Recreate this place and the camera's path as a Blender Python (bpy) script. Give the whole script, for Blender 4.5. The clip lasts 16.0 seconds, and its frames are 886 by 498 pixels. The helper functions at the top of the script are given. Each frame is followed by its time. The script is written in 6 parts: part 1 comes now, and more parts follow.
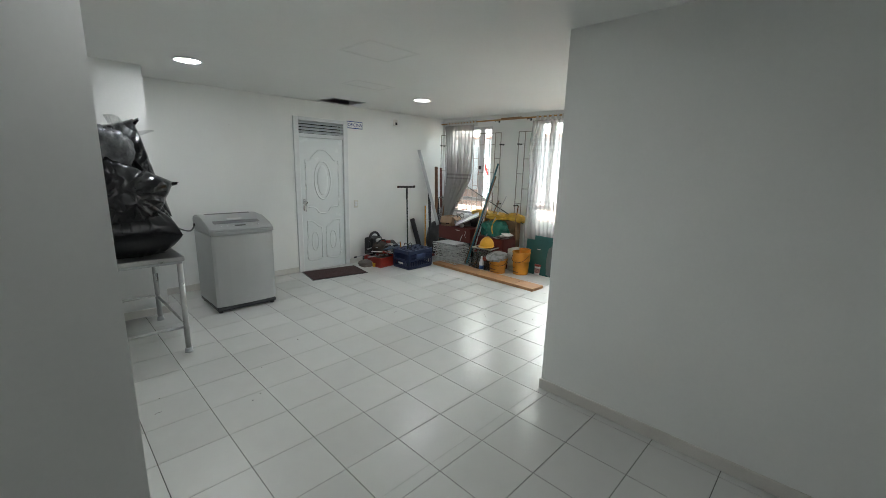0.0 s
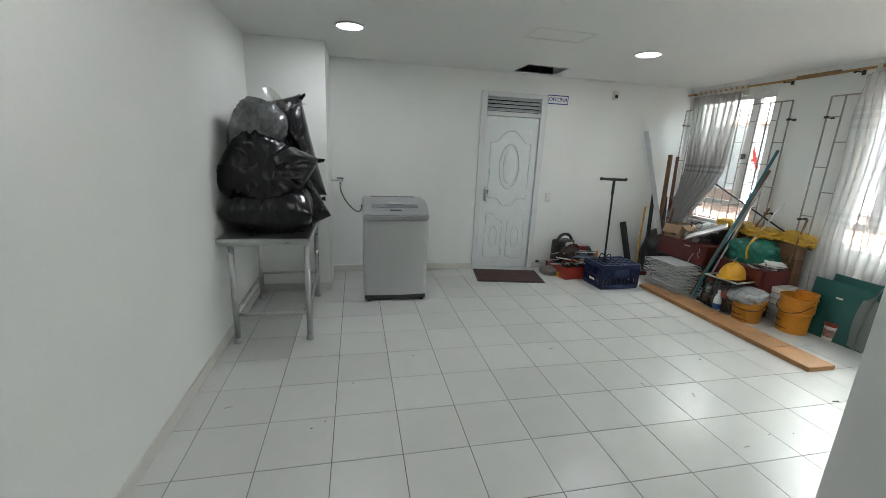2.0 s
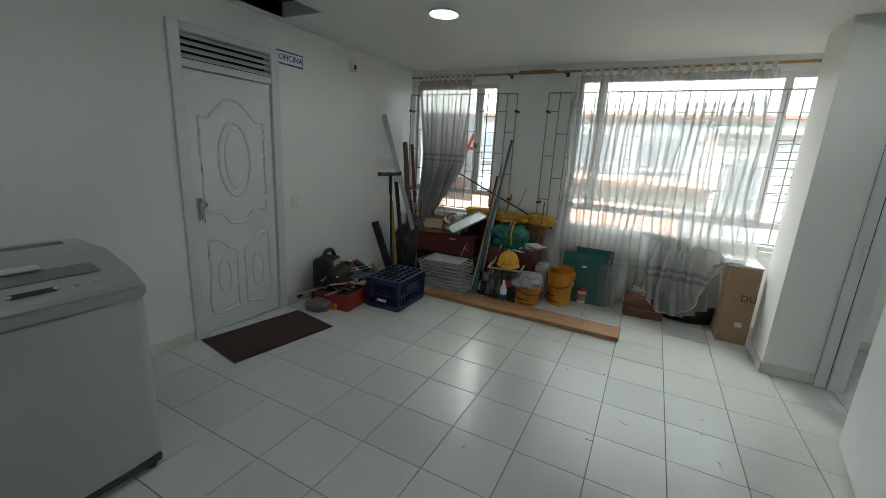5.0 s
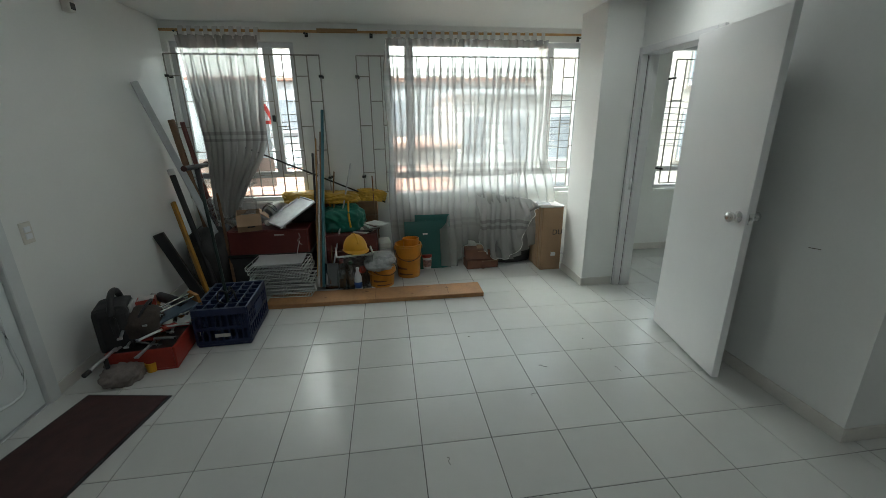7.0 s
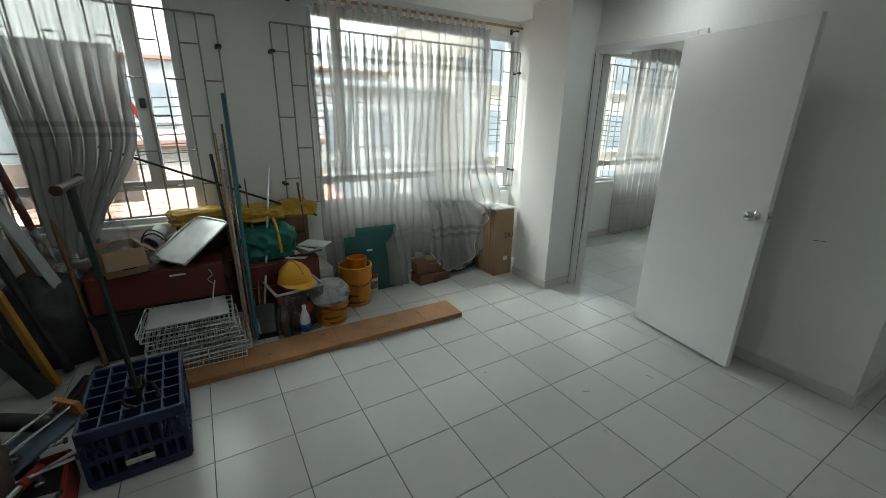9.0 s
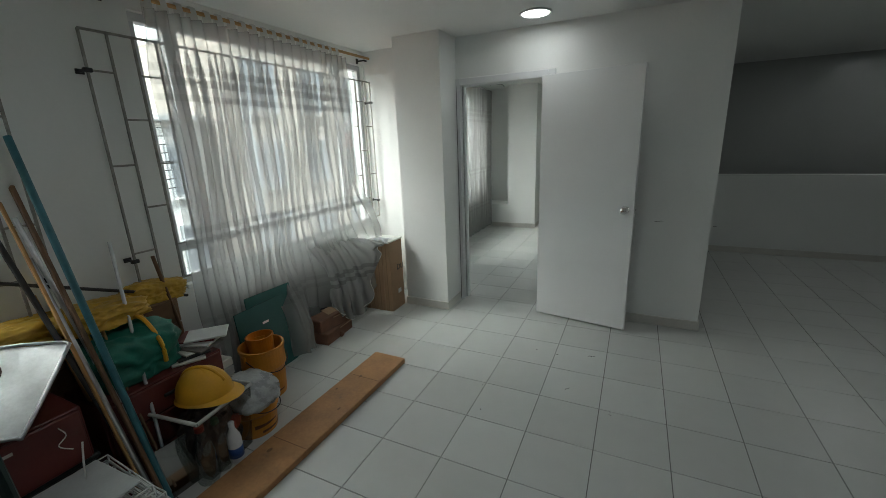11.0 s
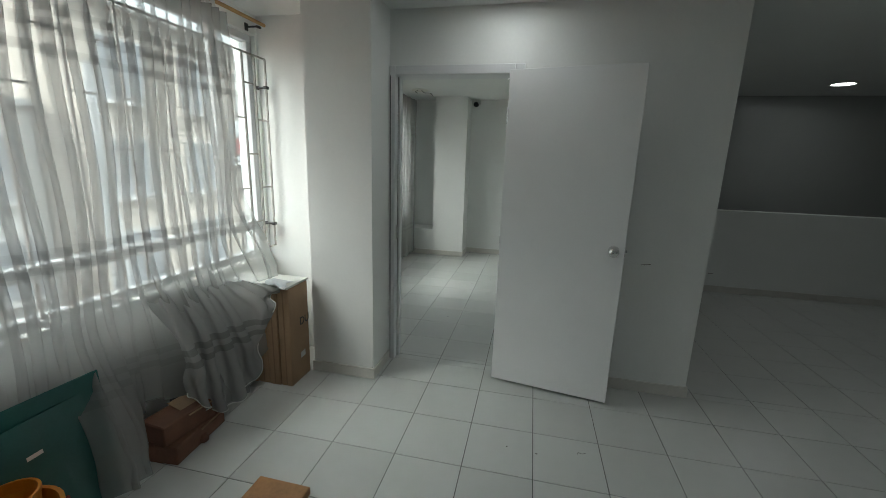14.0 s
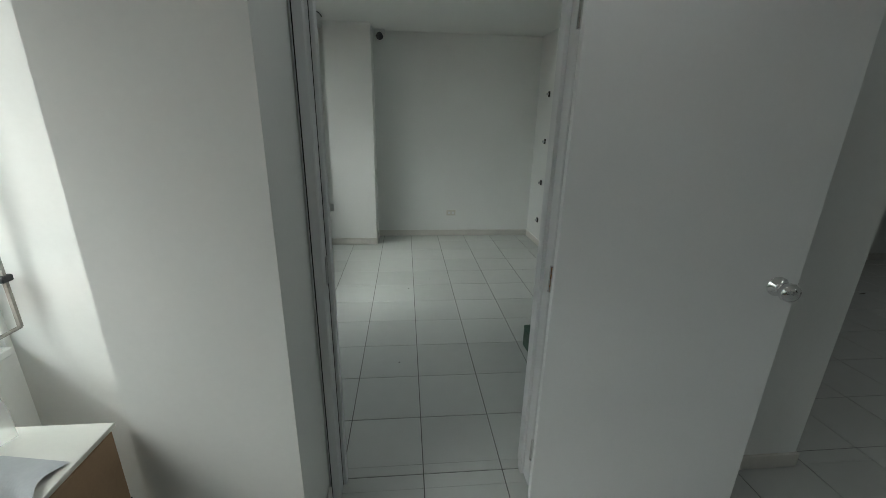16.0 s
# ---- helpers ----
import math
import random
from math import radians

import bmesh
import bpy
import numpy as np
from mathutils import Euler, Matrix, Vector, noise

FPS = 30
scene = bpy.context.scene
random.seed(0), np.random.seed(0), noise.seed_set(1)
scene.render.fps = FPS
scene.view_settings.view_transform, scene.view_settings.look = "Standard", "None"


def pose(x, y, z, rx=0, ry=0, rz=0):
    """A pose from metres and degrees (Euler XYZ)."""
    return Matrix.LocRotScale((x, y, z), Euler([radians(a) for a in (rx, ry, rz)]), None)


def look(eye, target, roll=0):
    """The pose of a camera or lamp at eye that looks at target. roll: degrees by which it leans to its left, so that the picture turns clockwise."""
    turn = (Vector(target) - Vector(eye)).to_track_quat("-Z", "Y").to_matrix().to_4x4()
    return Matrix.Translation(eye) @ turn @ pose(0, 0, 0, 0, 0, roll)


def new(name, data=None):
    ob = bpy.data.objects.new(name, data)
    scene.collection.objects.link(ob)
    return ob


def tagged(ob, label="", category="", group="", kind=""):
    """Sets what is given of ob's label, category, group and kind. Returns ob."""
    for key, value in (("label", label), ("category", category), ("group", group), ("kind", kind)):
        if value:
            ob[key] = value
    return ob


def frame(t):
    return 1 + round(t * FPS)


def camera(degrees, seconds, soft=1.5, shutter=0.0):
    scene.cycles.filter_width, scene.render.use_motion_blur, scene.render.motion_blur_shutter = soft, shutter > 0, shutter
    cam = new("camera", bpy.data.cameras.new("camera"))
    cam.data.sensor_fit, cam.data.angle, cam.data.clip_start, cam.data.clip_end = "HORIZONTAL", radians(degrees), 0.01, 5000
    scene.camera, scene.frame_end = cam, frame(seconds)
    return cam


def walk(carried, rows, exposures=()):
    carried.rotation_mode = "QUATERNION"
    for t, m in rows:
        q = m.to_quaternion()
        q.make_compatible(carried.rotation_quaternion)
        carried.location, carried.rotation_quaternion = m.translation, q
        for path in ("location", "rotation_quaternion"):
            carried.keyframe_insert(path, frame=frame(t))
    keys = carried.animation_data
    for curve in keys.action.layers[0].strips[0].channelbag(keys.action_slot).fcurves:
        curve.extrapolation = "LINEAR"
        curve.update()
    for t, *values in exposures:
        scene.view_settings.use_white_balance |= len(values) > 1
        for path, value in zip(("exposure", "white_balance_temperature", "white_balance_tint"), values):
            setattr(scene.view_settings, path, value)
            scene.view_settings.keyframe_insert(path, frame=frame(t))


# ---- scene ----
cam = camera(96.0, 16.0, soft=0.65)
PATH = [
    (0, (0.117, -0.067, 1.539), (1.515, 1.305, 1.132), 1.6),
    (0.5, (0.423, -0.02, 1.494), (1.434, 1.656, 1.086), 3.9),
    (1, (0.757, 0.104, 1.536), (1.639, 1.847, 1.106), 5.4),
    (1.5, (0.977, 0.305, 1.509), (1.571, 2.155, 1.033), 2.0),
    (2, (1.182, 0.541, 1.466), (1.608, 2.434, 0.98), 2.6),
    (2.5, (1.311, 0.73, 1.502), (1.546, 2.652, 1.002), 2.6),
    (3, (1.29, 1.038, 1.513), (1.911, 2.866, 0.99), 2.5),
    (3.5, (1.273, 1.295, 1.523), (2.29, 2.907, 0.917), 4.7),
    (3.7, (1.233, 1.439, 1.543), (2.404, 2.941, 0.933), 3.7),
    (5.8, (1.002, 2.835, 1.381), (2.883, 3.306, 0.893), 1.9),
    (6, (0.994, 2.876, 1.446), (2.892, 3.207, 0.91), 0.9),
    (6.5, (1.055, 3.112, 1.46), (2.955, 3.058, 0.839), 0.6),
    (7, (1.223, 3.316, 1.466), (3.113, 3.058, 0.867), -0.6),
    (7.5, (1.387, 3.577, 1.467), (3.277, 3.176, 0.948), 2.0),
    (8, (1.53, 3.821, 1.468), (3.312, 3.118, 0.89), -0.5),
    (8.2, (1.628, 3.882, 1.465), (3.358, 3.071, 0.873), 0.3),
    (10.3, (2.775, 4.446, 1.493), (4.216, 3.181, 0.925), -2.3),
    (10.5, (2.851, 4.504, 1.512), (4.157, 3.073, 1.016), -1.0),
    (11, (3.021, 4.674, 1.515), (3.864, 2.937, 0.994), -2.2),
    (11.5, (3.05, 4.786, 1.526), (3.152, 2.857, 1.006), -0.2),
    (12, (2.967, 4.827, 1.514), (2.755, 2.943, 0.877), 2.0),
    (12.5, (3.096, 4.714, 1.488), (2.971, 2.798, 0.928), 2.1),
    (13, (3.218, 4.538, 1.493), (3.35, 2.633, 0.897), 0.6),
    (13.5, (3.358, 4.201, 1.479), (3.663, 2.283, 1.0), -0.2),
    (14, (3.554, 3.851, 1.449), (3.965, 1.942, 1.017), 1.8),
    (14.5, (3.74, 3.532, 1.485), (4.004, 1.608, 1.007), 0.2),
    (15, (3.891, 3.174, 1.463), (3.982, 1.239, 0.966), 0.2),
    (15.5, (4.038, 2.826, 1.436), (4.073, 0.898, 0.903), 1.6),
    (16, (4.193, 2.489, 1.437), (4.009, 0.596, 0.819), 1.2),
]
walk(cam, [(t, look(eye, target, roll)) for t, eye, target, roll in PATH],
     exposures=[(0.0, 3.6, 6300, 6), (0.5, 3.7, 6300, 6), (1.5, 3.65, 6300, 6), (2.5, 3.55, 6300, 6), (3.0, 3.4, 6300, 5), (3.5, 3.12, 6300, 5), (6.0, 2.45, 6250, 1), (6.5, 2.5, 6250, 1), (8.0, 2.33, 6250, 1), (10.5, 2.33, 6250, 1), (11.0, 2.1, 6250, 2), (12.0, 2.75, 6250, 5), (12.5, 2.5, 6250, 5), (13.0, 2.38, 6250, 5), (13.5, 2.15, 6250, 3), (14.5, 1.85, 6250, 2), (16.0, 1.72, 6250, 2)])

# ---- world and light ----
world = bpy.data.worlds.new("sky")
scene.world = world
world.use_nodes = True
wn = world.node_tree
sky = wn.nodes.new("ShaderNodeTexSky")
sky.sky_type = "NISHITA"
sky.sun_disc = False
sky.sun_elevation = radians(48)
sky.sun_rotation = radians(60)
sky.air_density, sky.dust_density = 1.6, 5.0
dull = wn.nodes.new("ShaderNodeHueSaturation")
dull.inputs["Saturation"].default_value = 0.25
wn.links.new(sky.outputs[0], dull.inputs["Color"])
wn.links.new(dull.outputs[0], wn.nodes["Background"].inputs["Color"])
wn.nodes["Background"].inputs["Strength"].default_value = 0.15
sun_data = bpy.data.lights.new("sun", "SUN")
sun_data.energy, sun_data.angle, sun_data.color = 2.2, radians(25), (1.0, 0.97, 0.93)
sun = new("sun", sun_data)
sun.matrix_world = look((-6, -4, 12), (0, 0, 0))

LAMP_WATTS = 0.18
LAMPS = [(1.15, 4.03), (3.72, 3.92), (3.74, 1.57), (1.0, 1.92), (0.51, 1.10), (0.48, -1.35), (3.815, -0.84)]


# ---- materials ----
def mat(name, color, rough=0.5, metal=0.0, var=0.12, scale=6.0, fine=90.0, bump=0.05, island=0.0, spec=0.5, coat=0.0, alpha=1.0, transmission=0.0, dirt=0.0, rvar=0.07):
    """A surface with colour drift at two scales, fine relief and an uneven gloss."""
    m = bpy.data.materials.new(name)
    m.use_nodes = True
    nt = m.node_tree
    b = nt.nodes["Principled BSDF"]
    geo = nt.nodes.new("ShaderNodeNewGeometry")
    n1 = nt.nodes.new("ShaderNodeTexNoise")
    n1.inputs["Scale"].default_value, n1.inputs["Detail"].default_value = scale, 5
    n2 = nt.nodes.new("ShaderNodeTexNoise")
    n2.inputs["Scale"].default_value, n2.inputs["Detail"].default_value = fine, 3
    for n in (n1, n2):
        nt.links.new(geo.outputs["Position"], n.inputs["Vector"])
    add = nt.nodes.new("ShaderNodeMath")
    add.operation = "MULTIPLY_ADD"
    add.inputs[1].default_value = 0.35
    nt.links.new(n2.outputs[0], add.inputs[0])
    nt.links.new(n1.outputs[0], add.inputs[2])
    rng = nt.nodes.new("ShaderNodeMapRange")
    rng.inputs["From Min"].default_value, rng.inputs["From Max"].default_value = 0.4, 0.95
    rng.inputs["To Min"].default_value, rng.inputs["To Max"].default_value = 1 - var, 1 + var
    nt.links.new(add.outputs[0], rng.inputs["Value"])
    tone = nt.nodes.new("ShaderNodeVectorMath")
    tone.operation = "SCALE"
    tone.inputs[0].default_value = color
    nt.links.new(rng.outputs[0], tone.inputs["Scale"])
    last = tone.outputs[0]
    if island:
        info = nt.nodes.new("ShaderNodeObjectInfo")
        r2 = nt.nodes.new("ShaderNodeMapRange")
        r2.inputs["To Min"].default_value, r2.inputs["To Max"].default_value = 1 - island, 1 + island
        nt.links.new(info.outputs["Random"], r2.inputs["Value"])
        t2 = nt.nodes.new("ShaderNodeVectorMath")
        t2.operation = "SCALE"
        nt.links.new(last, t2.inputs[0])
        nt.links.new(r2.outputs[0], t2.inputs["Scale"])
        last = t2.outputs[0]
    if dirt:
        n3 = nt.nodes.new("ShaderNodeTexNoise")
        n3.inputs["Scale"].default_value, n3.inputs["Detail"].default_value, n3.inputs["Roughness"].default_value = scale * 2.3, 8, 0.7
        nt.links.new(geo.outputs["Position"], n3.inputs["Vector"])
        rs = nt.nodes.new("ShaderNodeMapRange")
        rs.inputs["From Min"].default_value, rs.inputs["From Max"].default_value, rs.inputs["To Max"].default_value = 0.58, 0.75, dirt
        nt.links.new(n3.outputs[0], rs.inputs["Value"])
        mx = nt.nodes.new("ShaderNodeMix")
        mx.data_type = "RGBA"
        nt.links.new(rs.outputs[0], mx.inputs["Factor"])
        nt.links.new(last, mx.inputs["A"])
        mx.inputs["B"].default_value = (0.10, 0.085, 0.07, 1)
        last = mx.outputs["Result"]
    nt.links.new(last, b.inputs["Base Color"])
    rr = nt.nodes.new("ShaderNodeMapRange")
    rr.inputs["From Min"].default_value, rr.inputs["From Max"].default_value = 0.3, 0.7
    rr.inputs["To Min"].default_value, rr.inputs["To Max"].default_value = max(rough - rvar, 0.02), min(rough + rvar, 1)
    nt.links.new(n1.outputs[0], rr.inputs["Value"])
    nt.links.new(rr.outputs[0], b.inputs["Roughness"])
    b.inputs["Metallic"].default_value = metal
    b.inputs["Specular IOR Level"].default_value = spec
    b.inputs["Coat Weight"].default_value = coat
    b.inputs["Alpha"].default_value = alpha
    b.inputs["Transmission Weight"].default_value = transmission
    if bump:
        bp = nt.nodes.new("ShaderNodeBump")
        bp.inputs["Strength"].default_value, bp.inputs["Distance"].default_value = bump, 0.01
        nt.links.new(add.outputs[0], bp.inputs["Height"])
        nt.links.new(bp.outputs[0], b.inputs["Normal"])
    return m


def glow(name, color, strength):
    m = bpy.data.materials.new(name)
    m.use_nodes = True
    b = m.node_tree.nodes["Principled BSDF"]
    b.inputs["Base Color"].default_value = (*color, 1)
    b.inputs["Emission Color"].default_value = (*color, 1)
    b.inputs["Emission Strength"].default_value = strength
    return m


def clear(name, tint, gloss, rough=0.03):
    """Thin clear sheet: mostly see-through, with a gloss on it."""
    m = bpy.data.materials.new(name)
    m.use_nodes = True
    nt = m.node_tree
    nt.nodes.remove(nt.nodes["Principled BSDF"])
    out = nt.nodes["Material Output"]
    tr, gl, mx = (nt.nodes.new(k) for k in ("ShaderNodeBsdfTransparent", "ShaderNodeBsdfGlossy", "ShaderNodeMixShader"))
    tr.inputs["Color"].default_value = (*tint, 1)
    gl.inputs["Roughness"].default_value = rough
    mx.inputs[0].default_value = gloss
    nt.links.new(tr.outputs[0], mx.inputs[1])
    nt.links.new(gl.outputs[0], mx.inputs[2])
    nt.links.new(mx.outputs[0], out.inputs["Surface"])
    return m


def sheer(name, color, open_part, bands, glow_through=0.45):
    """Voile: threads that let part of the light straight through, with woven bands at the given heights."""
    m = bpy.data.materials.new(name)
    m.use_nodes = True
    nt = m.node_tree
    nt.nodes.remove(nt.nodes["Principled BSDF"])
    out = nt.nodes["Material Output"]
    geo = nt.nodes.new("ShaderNodeNewGeometry")
    sep = nt.nodes.new("ShaderNodeSeparateXYZ")
    nz = nt.nodes.new("ShaderNodeTexNoise")
    nz.inputs["Scale"].default_value, nz.inputs["Detail"].default_value = 9.0, 6
    nt.links.new(geo.outputs["Position"], nz.inputs["Vector"])
    nt.links.new(geo.outputs["Position"], sep.inputs[0])
    total = None
    for z, half in bands:
        d = nt.nodes.new("ShaderNodeMath")
        d.operation = "SUBTRACT"
        d.inputs[1].default_value = z
        nt.links.new(sep.outputs["Z"], d.inputs[0])
        a = nt.nodes.new("ShaderNodeMath")
        a.operation = "ABSOLUTE"
        nt.links.new(d.outputs[0], a.inputs[0])
        c = nt.nodes.new("ShaderNodeMath")
        c.operation = "LESS_THAN"
        c.inputs[1].default_value = half
        nt.links.new(a.outputs[0], c.inputs[0])
        if total is None:
            total = c.outputs[0]
        else:
            s = nt.nodes.new("ShaderNodeMath")
            s.operation = "MAXIMUM"
            nt.links.new(total, s.inputs[0])
            nt.links.new(c.outputs[0], s.inputs[1])
            total = s.outputs[0]
    fac = nt.nodes.new("ShaderNodeMapRange")
    fac.inputs["To Min"].default_value, fac.inputs["To Max"].default_value = open_part, open_part * 0.75
    nt.links.new(total, fac.inputs["Value"])
    vary = nt.nodes.new("ShaderNodeMath")
    vary.operation = "MULTIPLY_ADD"
    vary.inputs[1].default_value = 0.06
    off = nt.nodes.new("ShaderNodeMath")
    off.operation = "SUBTRACT"
    off.inputs[1].default_value = 0.03
    nt.links.new(fac.outputs[0], off.inputs[0])
    nt.links.new(nz.outputs[0], vary.inputs[0])
    nt.links.new(off.outputs[0], vary.inputs[2])
    tr, di, tl = (nt.nodes.new(k) for k in ("ShaderNodeBsdfTransparent", "ShaderNodeBsdfDiffuse", "ShaderNodeBsdfTranslucent"))
    di.inputs["Color"].default_value = (*color, 1)
    tl.inputs["Color"].default_value = (*color, 1)
    shade = nt.nodes.new("ShaderNodeMix")
    shade.data_type = "RGBA"
    shade.inputs["A"].default_value = (*color, 1)
    shade.inputs["B"].default_value = (*[0.70 * c for c in color], 1)
    nt.links.new(total, shade.inputs["Factor"])
    nt.links.new(shade.outputs["Result"], di.inputs["Color"])
    nt.links.new(shade.outputs["Result"], tl.inputs["Color"])
    m1, m2 = nt.nodes.new("ShaderNodeMixShader"), nt.nodes.new("ShaderNodeMixShader")
    m1.inputs[0].default_value = glow_through
    nt.links.new(di.outputs[0], m1.inputs[1])
    nt.links.new(tl.outputs[0], m1.inputs[2])
    nt.links.new(vary.outputs[0], m2.inputs[0])
    nt.links.new(m1.outputs[0], m2.inputs[1])
    nt.links.new(tr.outputs[0], m2.inputs[2])
    nt.links.new(m2.outputs[0], out.inputs["Surface"])
    return m


PAINT = mat("wall_paint", (0.78, 0.79, 0.77), 0.55, var=0.035, scale=1.7, fine=60, bump=0.06)
CEIL = mat("ceiling_paint", (0.74, 0.75, 0.73), 0.7, var=0.03, scale=1.2, fine=40, bump=0.04)
TILE = mat("floor_tile", (0.57, 0.575, 0.555), 0.25, var=0.05, scale=0.9, fine=11, bump=0.0, island=0.05, rvar=0.0, spec=0.42)
GROUT = mat("grout", (0.10, 0.098, 0.09), 0.9, var=0.3, scale=5, fine=150)
SKIRT = mat("skirting_tile", (0.62, 0.60, 0.56), 0.35, var=0.08, scale=5)
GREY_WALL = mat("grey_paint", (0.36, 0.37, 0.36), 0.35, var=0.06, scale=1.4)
DOOR_WHITE = mat("door_white", (0.76, 0.77, 0.77), 0.38, var=0.03, scale=2.5, bump=0.015)
DOOR_GLOSS = mat("door_enamel", (0.72, 0.76, 0.76), 0.22, var=0.03, scale=3, bump=0.02)
FRAME_MET = mat("frame_enamel", (0.66, 0.68, 0.68), 0.38, var=0.05, scale=8, bump=0.01)
DARK = mat("dark_gap", (0.015, 0.015, 0.016), 0.7, var=0.3)
ALU = mat("aluminium", (0.62, 0.63, 0.64), 0.38, metal=0.8, var=0.08, scale=10)
WHITE_ALU = mat("window_frame_white", (0.60, 0.61, 0.62), 0.4, var=0.06, scale=8)
STEEL = mat("stainless", (0.52, 0.52, 0.51), 0.33, metal=0.95, var=0.18, scale=9, dirt=0.35)
CHROME = mat("chrome", (0.75, 0.75, 0.75), 0.08, metal=1.0, var=0.03)
IRON = mat("grille_iron", (0.30, 0.29, 0.265), 0.5, metal=0.2, var=0.35, scale=20, dirt=0.5)
WOOD = mat("plank_wood", (0.36, 0.185, 0.075), 0.6, var=0.32, scale=5, fine=60, dirt=0.45)
CARD = mat("cardboard", (0.33, 0.215, 0.125), 0.75, var=0.14, scale=6)
VOILE = sheer("voile", (0.48, 0.48, 0.47), 0.54, [(1.95, 0.020), (1.885, 0.022), (1.80, 0.018), (1.06, 0.018), (1.00, 0.014), (0.50, 0.014), (0.44, 0.016)])
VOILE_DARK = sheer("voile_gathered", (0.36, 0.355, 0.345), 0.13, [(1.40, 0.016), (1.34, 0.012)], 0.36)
GLASS = clear("window_glass", (0.93, 0.96, 0.96), 0.06)
LED = glow("led_panel", (1.0, 0.98, 0.95), 3.5)


# ---- mesh helpers ----
def obj(name, bm, material, parent=None, smooth=False):
    me = bpy.data.meshes.new(name)
    bm.normal_update()
    bm.to_mesh(me)
    bm.free()
    if smooth:
        for p in me.polygons:
            p.use_smooth = True
    me.materials.append(material)
    ob = new(name, me)
    if parent:
        ob.parent = parent
    return ob


def part(name, bm, material, parent, label="", smooth=False):
    ob = obj(name, bm, material, parent, smooth)
    if label:
        ob["label"] = label
    return ob


def thing(name, label, category, m=None, group="", kind=""):
    ob = new(name)
    ob.empty_display_size = 0.1
    if m is not None:
        ob.matrix_world = m
    return tagged(ob, label, category, group, kind)


def box(lo, hi, bevel=0.0, bm=None, seg=1):
    """A box between two corners, its edges rounded off by bevel."""
    own = bmesh.new()
    c = [(a + b) / 2 for a, b in zip(lo, hi)]
    s = [abs(b - a) for a, b in zip(lo, hi)]
    bmesh.ops.create_cube(own, size=1, matrix=Matrix.LocRotScale(c, None, s))
    if bevel:
        bmesh.ops.bevel(own, geom=list(own.edges), offset=min(bevel, min(s) * 0.45), segments=seg, affect="EDGES", profile=0.6)
    return join(bm, own)


def join(bm, own, m=None):
    if m is not None:
        own.transform(m)
    if bm is None:
        return own
    me = bpy.data.meshes.new("tmp")
    own.to_mesh(me)
    own.free()
    bm.from_mesh(me)
    bpy.data.meshes.remove(me)
    return bm


def rod(a, b, r, bm=None, seg=10, r2=None):
    """A round bar from a to b, with slightly rounded ends."""
    a, b = Vector(a), Vector(b)
    d = b - a
    m = Matrix.Translation((a + b) / 2) @ d.to_track_quat("Z", "Y").to_matrix().to_4x4()
    own = bmesh.new()
    bmesh.ops.create_cone(own, cap_ends=True, segments=seg, radius1=r, radius2=r if r2 is None else r2, depth=d.length, matrix=m)
    return join(bm, own)


def tube(points, r, bm=None, seg=8):
    """A bent tube through points, smoothed."""
    pts = [Vector(p) for p in points]
    fine = []
    for i in range(len(pts) - 1):
        p0, p1, p2, p3 = pts[max(i - 1, 0)], pts[i], pts[i + 1], pts[min(i + 2, len(pts) - 1)]
        for k in range(5):
            t = k / 5
            fine.append(0.5 * (2 * p1 + (p2 - p0) * t + (2 * p0 - 5 * p1 + 4 * p2 - p3) * t * t + (3 * p1 - p0 - 3 * p2 + p3) * t ** 3))
    fine.append(pts[-1])
    own = bmesh.new()
    rings = []
    for i, p in enumerate(fine):
        d = (fine[min(i + 1, len(fine) - 1)] - fine[max(i - 1, 0)]).normalized()
        q = d.to_track_quat("Z", "Y")
        rings.append([own.verts.new(p + q @ Vector((r * math.cos(2 * math.pi * k / seg), r * math.sin(2 * math.pi * k / seg), 0))) for k in range(seg)])
    for a, b in zip(rings, rings[1:]):
        for k in range(seg):
            own.faces.new((a[k], a[(k + 1) % seg], b[(k + 1) % seg], b[k]))
    own.faces.new(rings[0][::-1])
    own.faces.new(rings[-1])
    return join(bm, own)


def lathe(profile, bm=None, seg=28, m=None):
    """A turned body from rows of radius and height."""
    own = bmesh.new()
    rings = [[own.verts.new((r * math.cos(2 * math.pi * k / seg), r * math.sin(2 * math.pi * k / seg), z)) for k in range(seg)] for r, z in profile]
    for a, b in zip(rings, rings[1:]):
        for k in range(seg):
            own.faces.new((a[k], a[(k + 1) % seg], b[(k + 1) % seg], b[k]))
    own.faces.new(rings[0][::-1])
    own.faces.new(rings[-1])
    return join(bm, own, m)


def prism(outline, depth, bm=None, m=None):
    """An outline in x and z, made solid along y."""
    own = bmesh.new()
    f = [own.verts.new((x, 0, z)) for x, z in outline]
    g = [own.verts.new((x, depth, z)) for x, z in outline]
    own.faces.new(f)
    own.faces.new(g[::-1])
    n = len(f)
    for k in range(n):
        own.faces.new((f[k], g[k], g[(k + 1) % n], f[(k + 1) % n]))
    bmesh.ops.recalc_face_normals(own, faces=list(own.faces))
    return join(bm, own, m)


def setting(name, bm, material, label, category):
    return tagged(obj(name, bm, material), label, category, kind="structure")


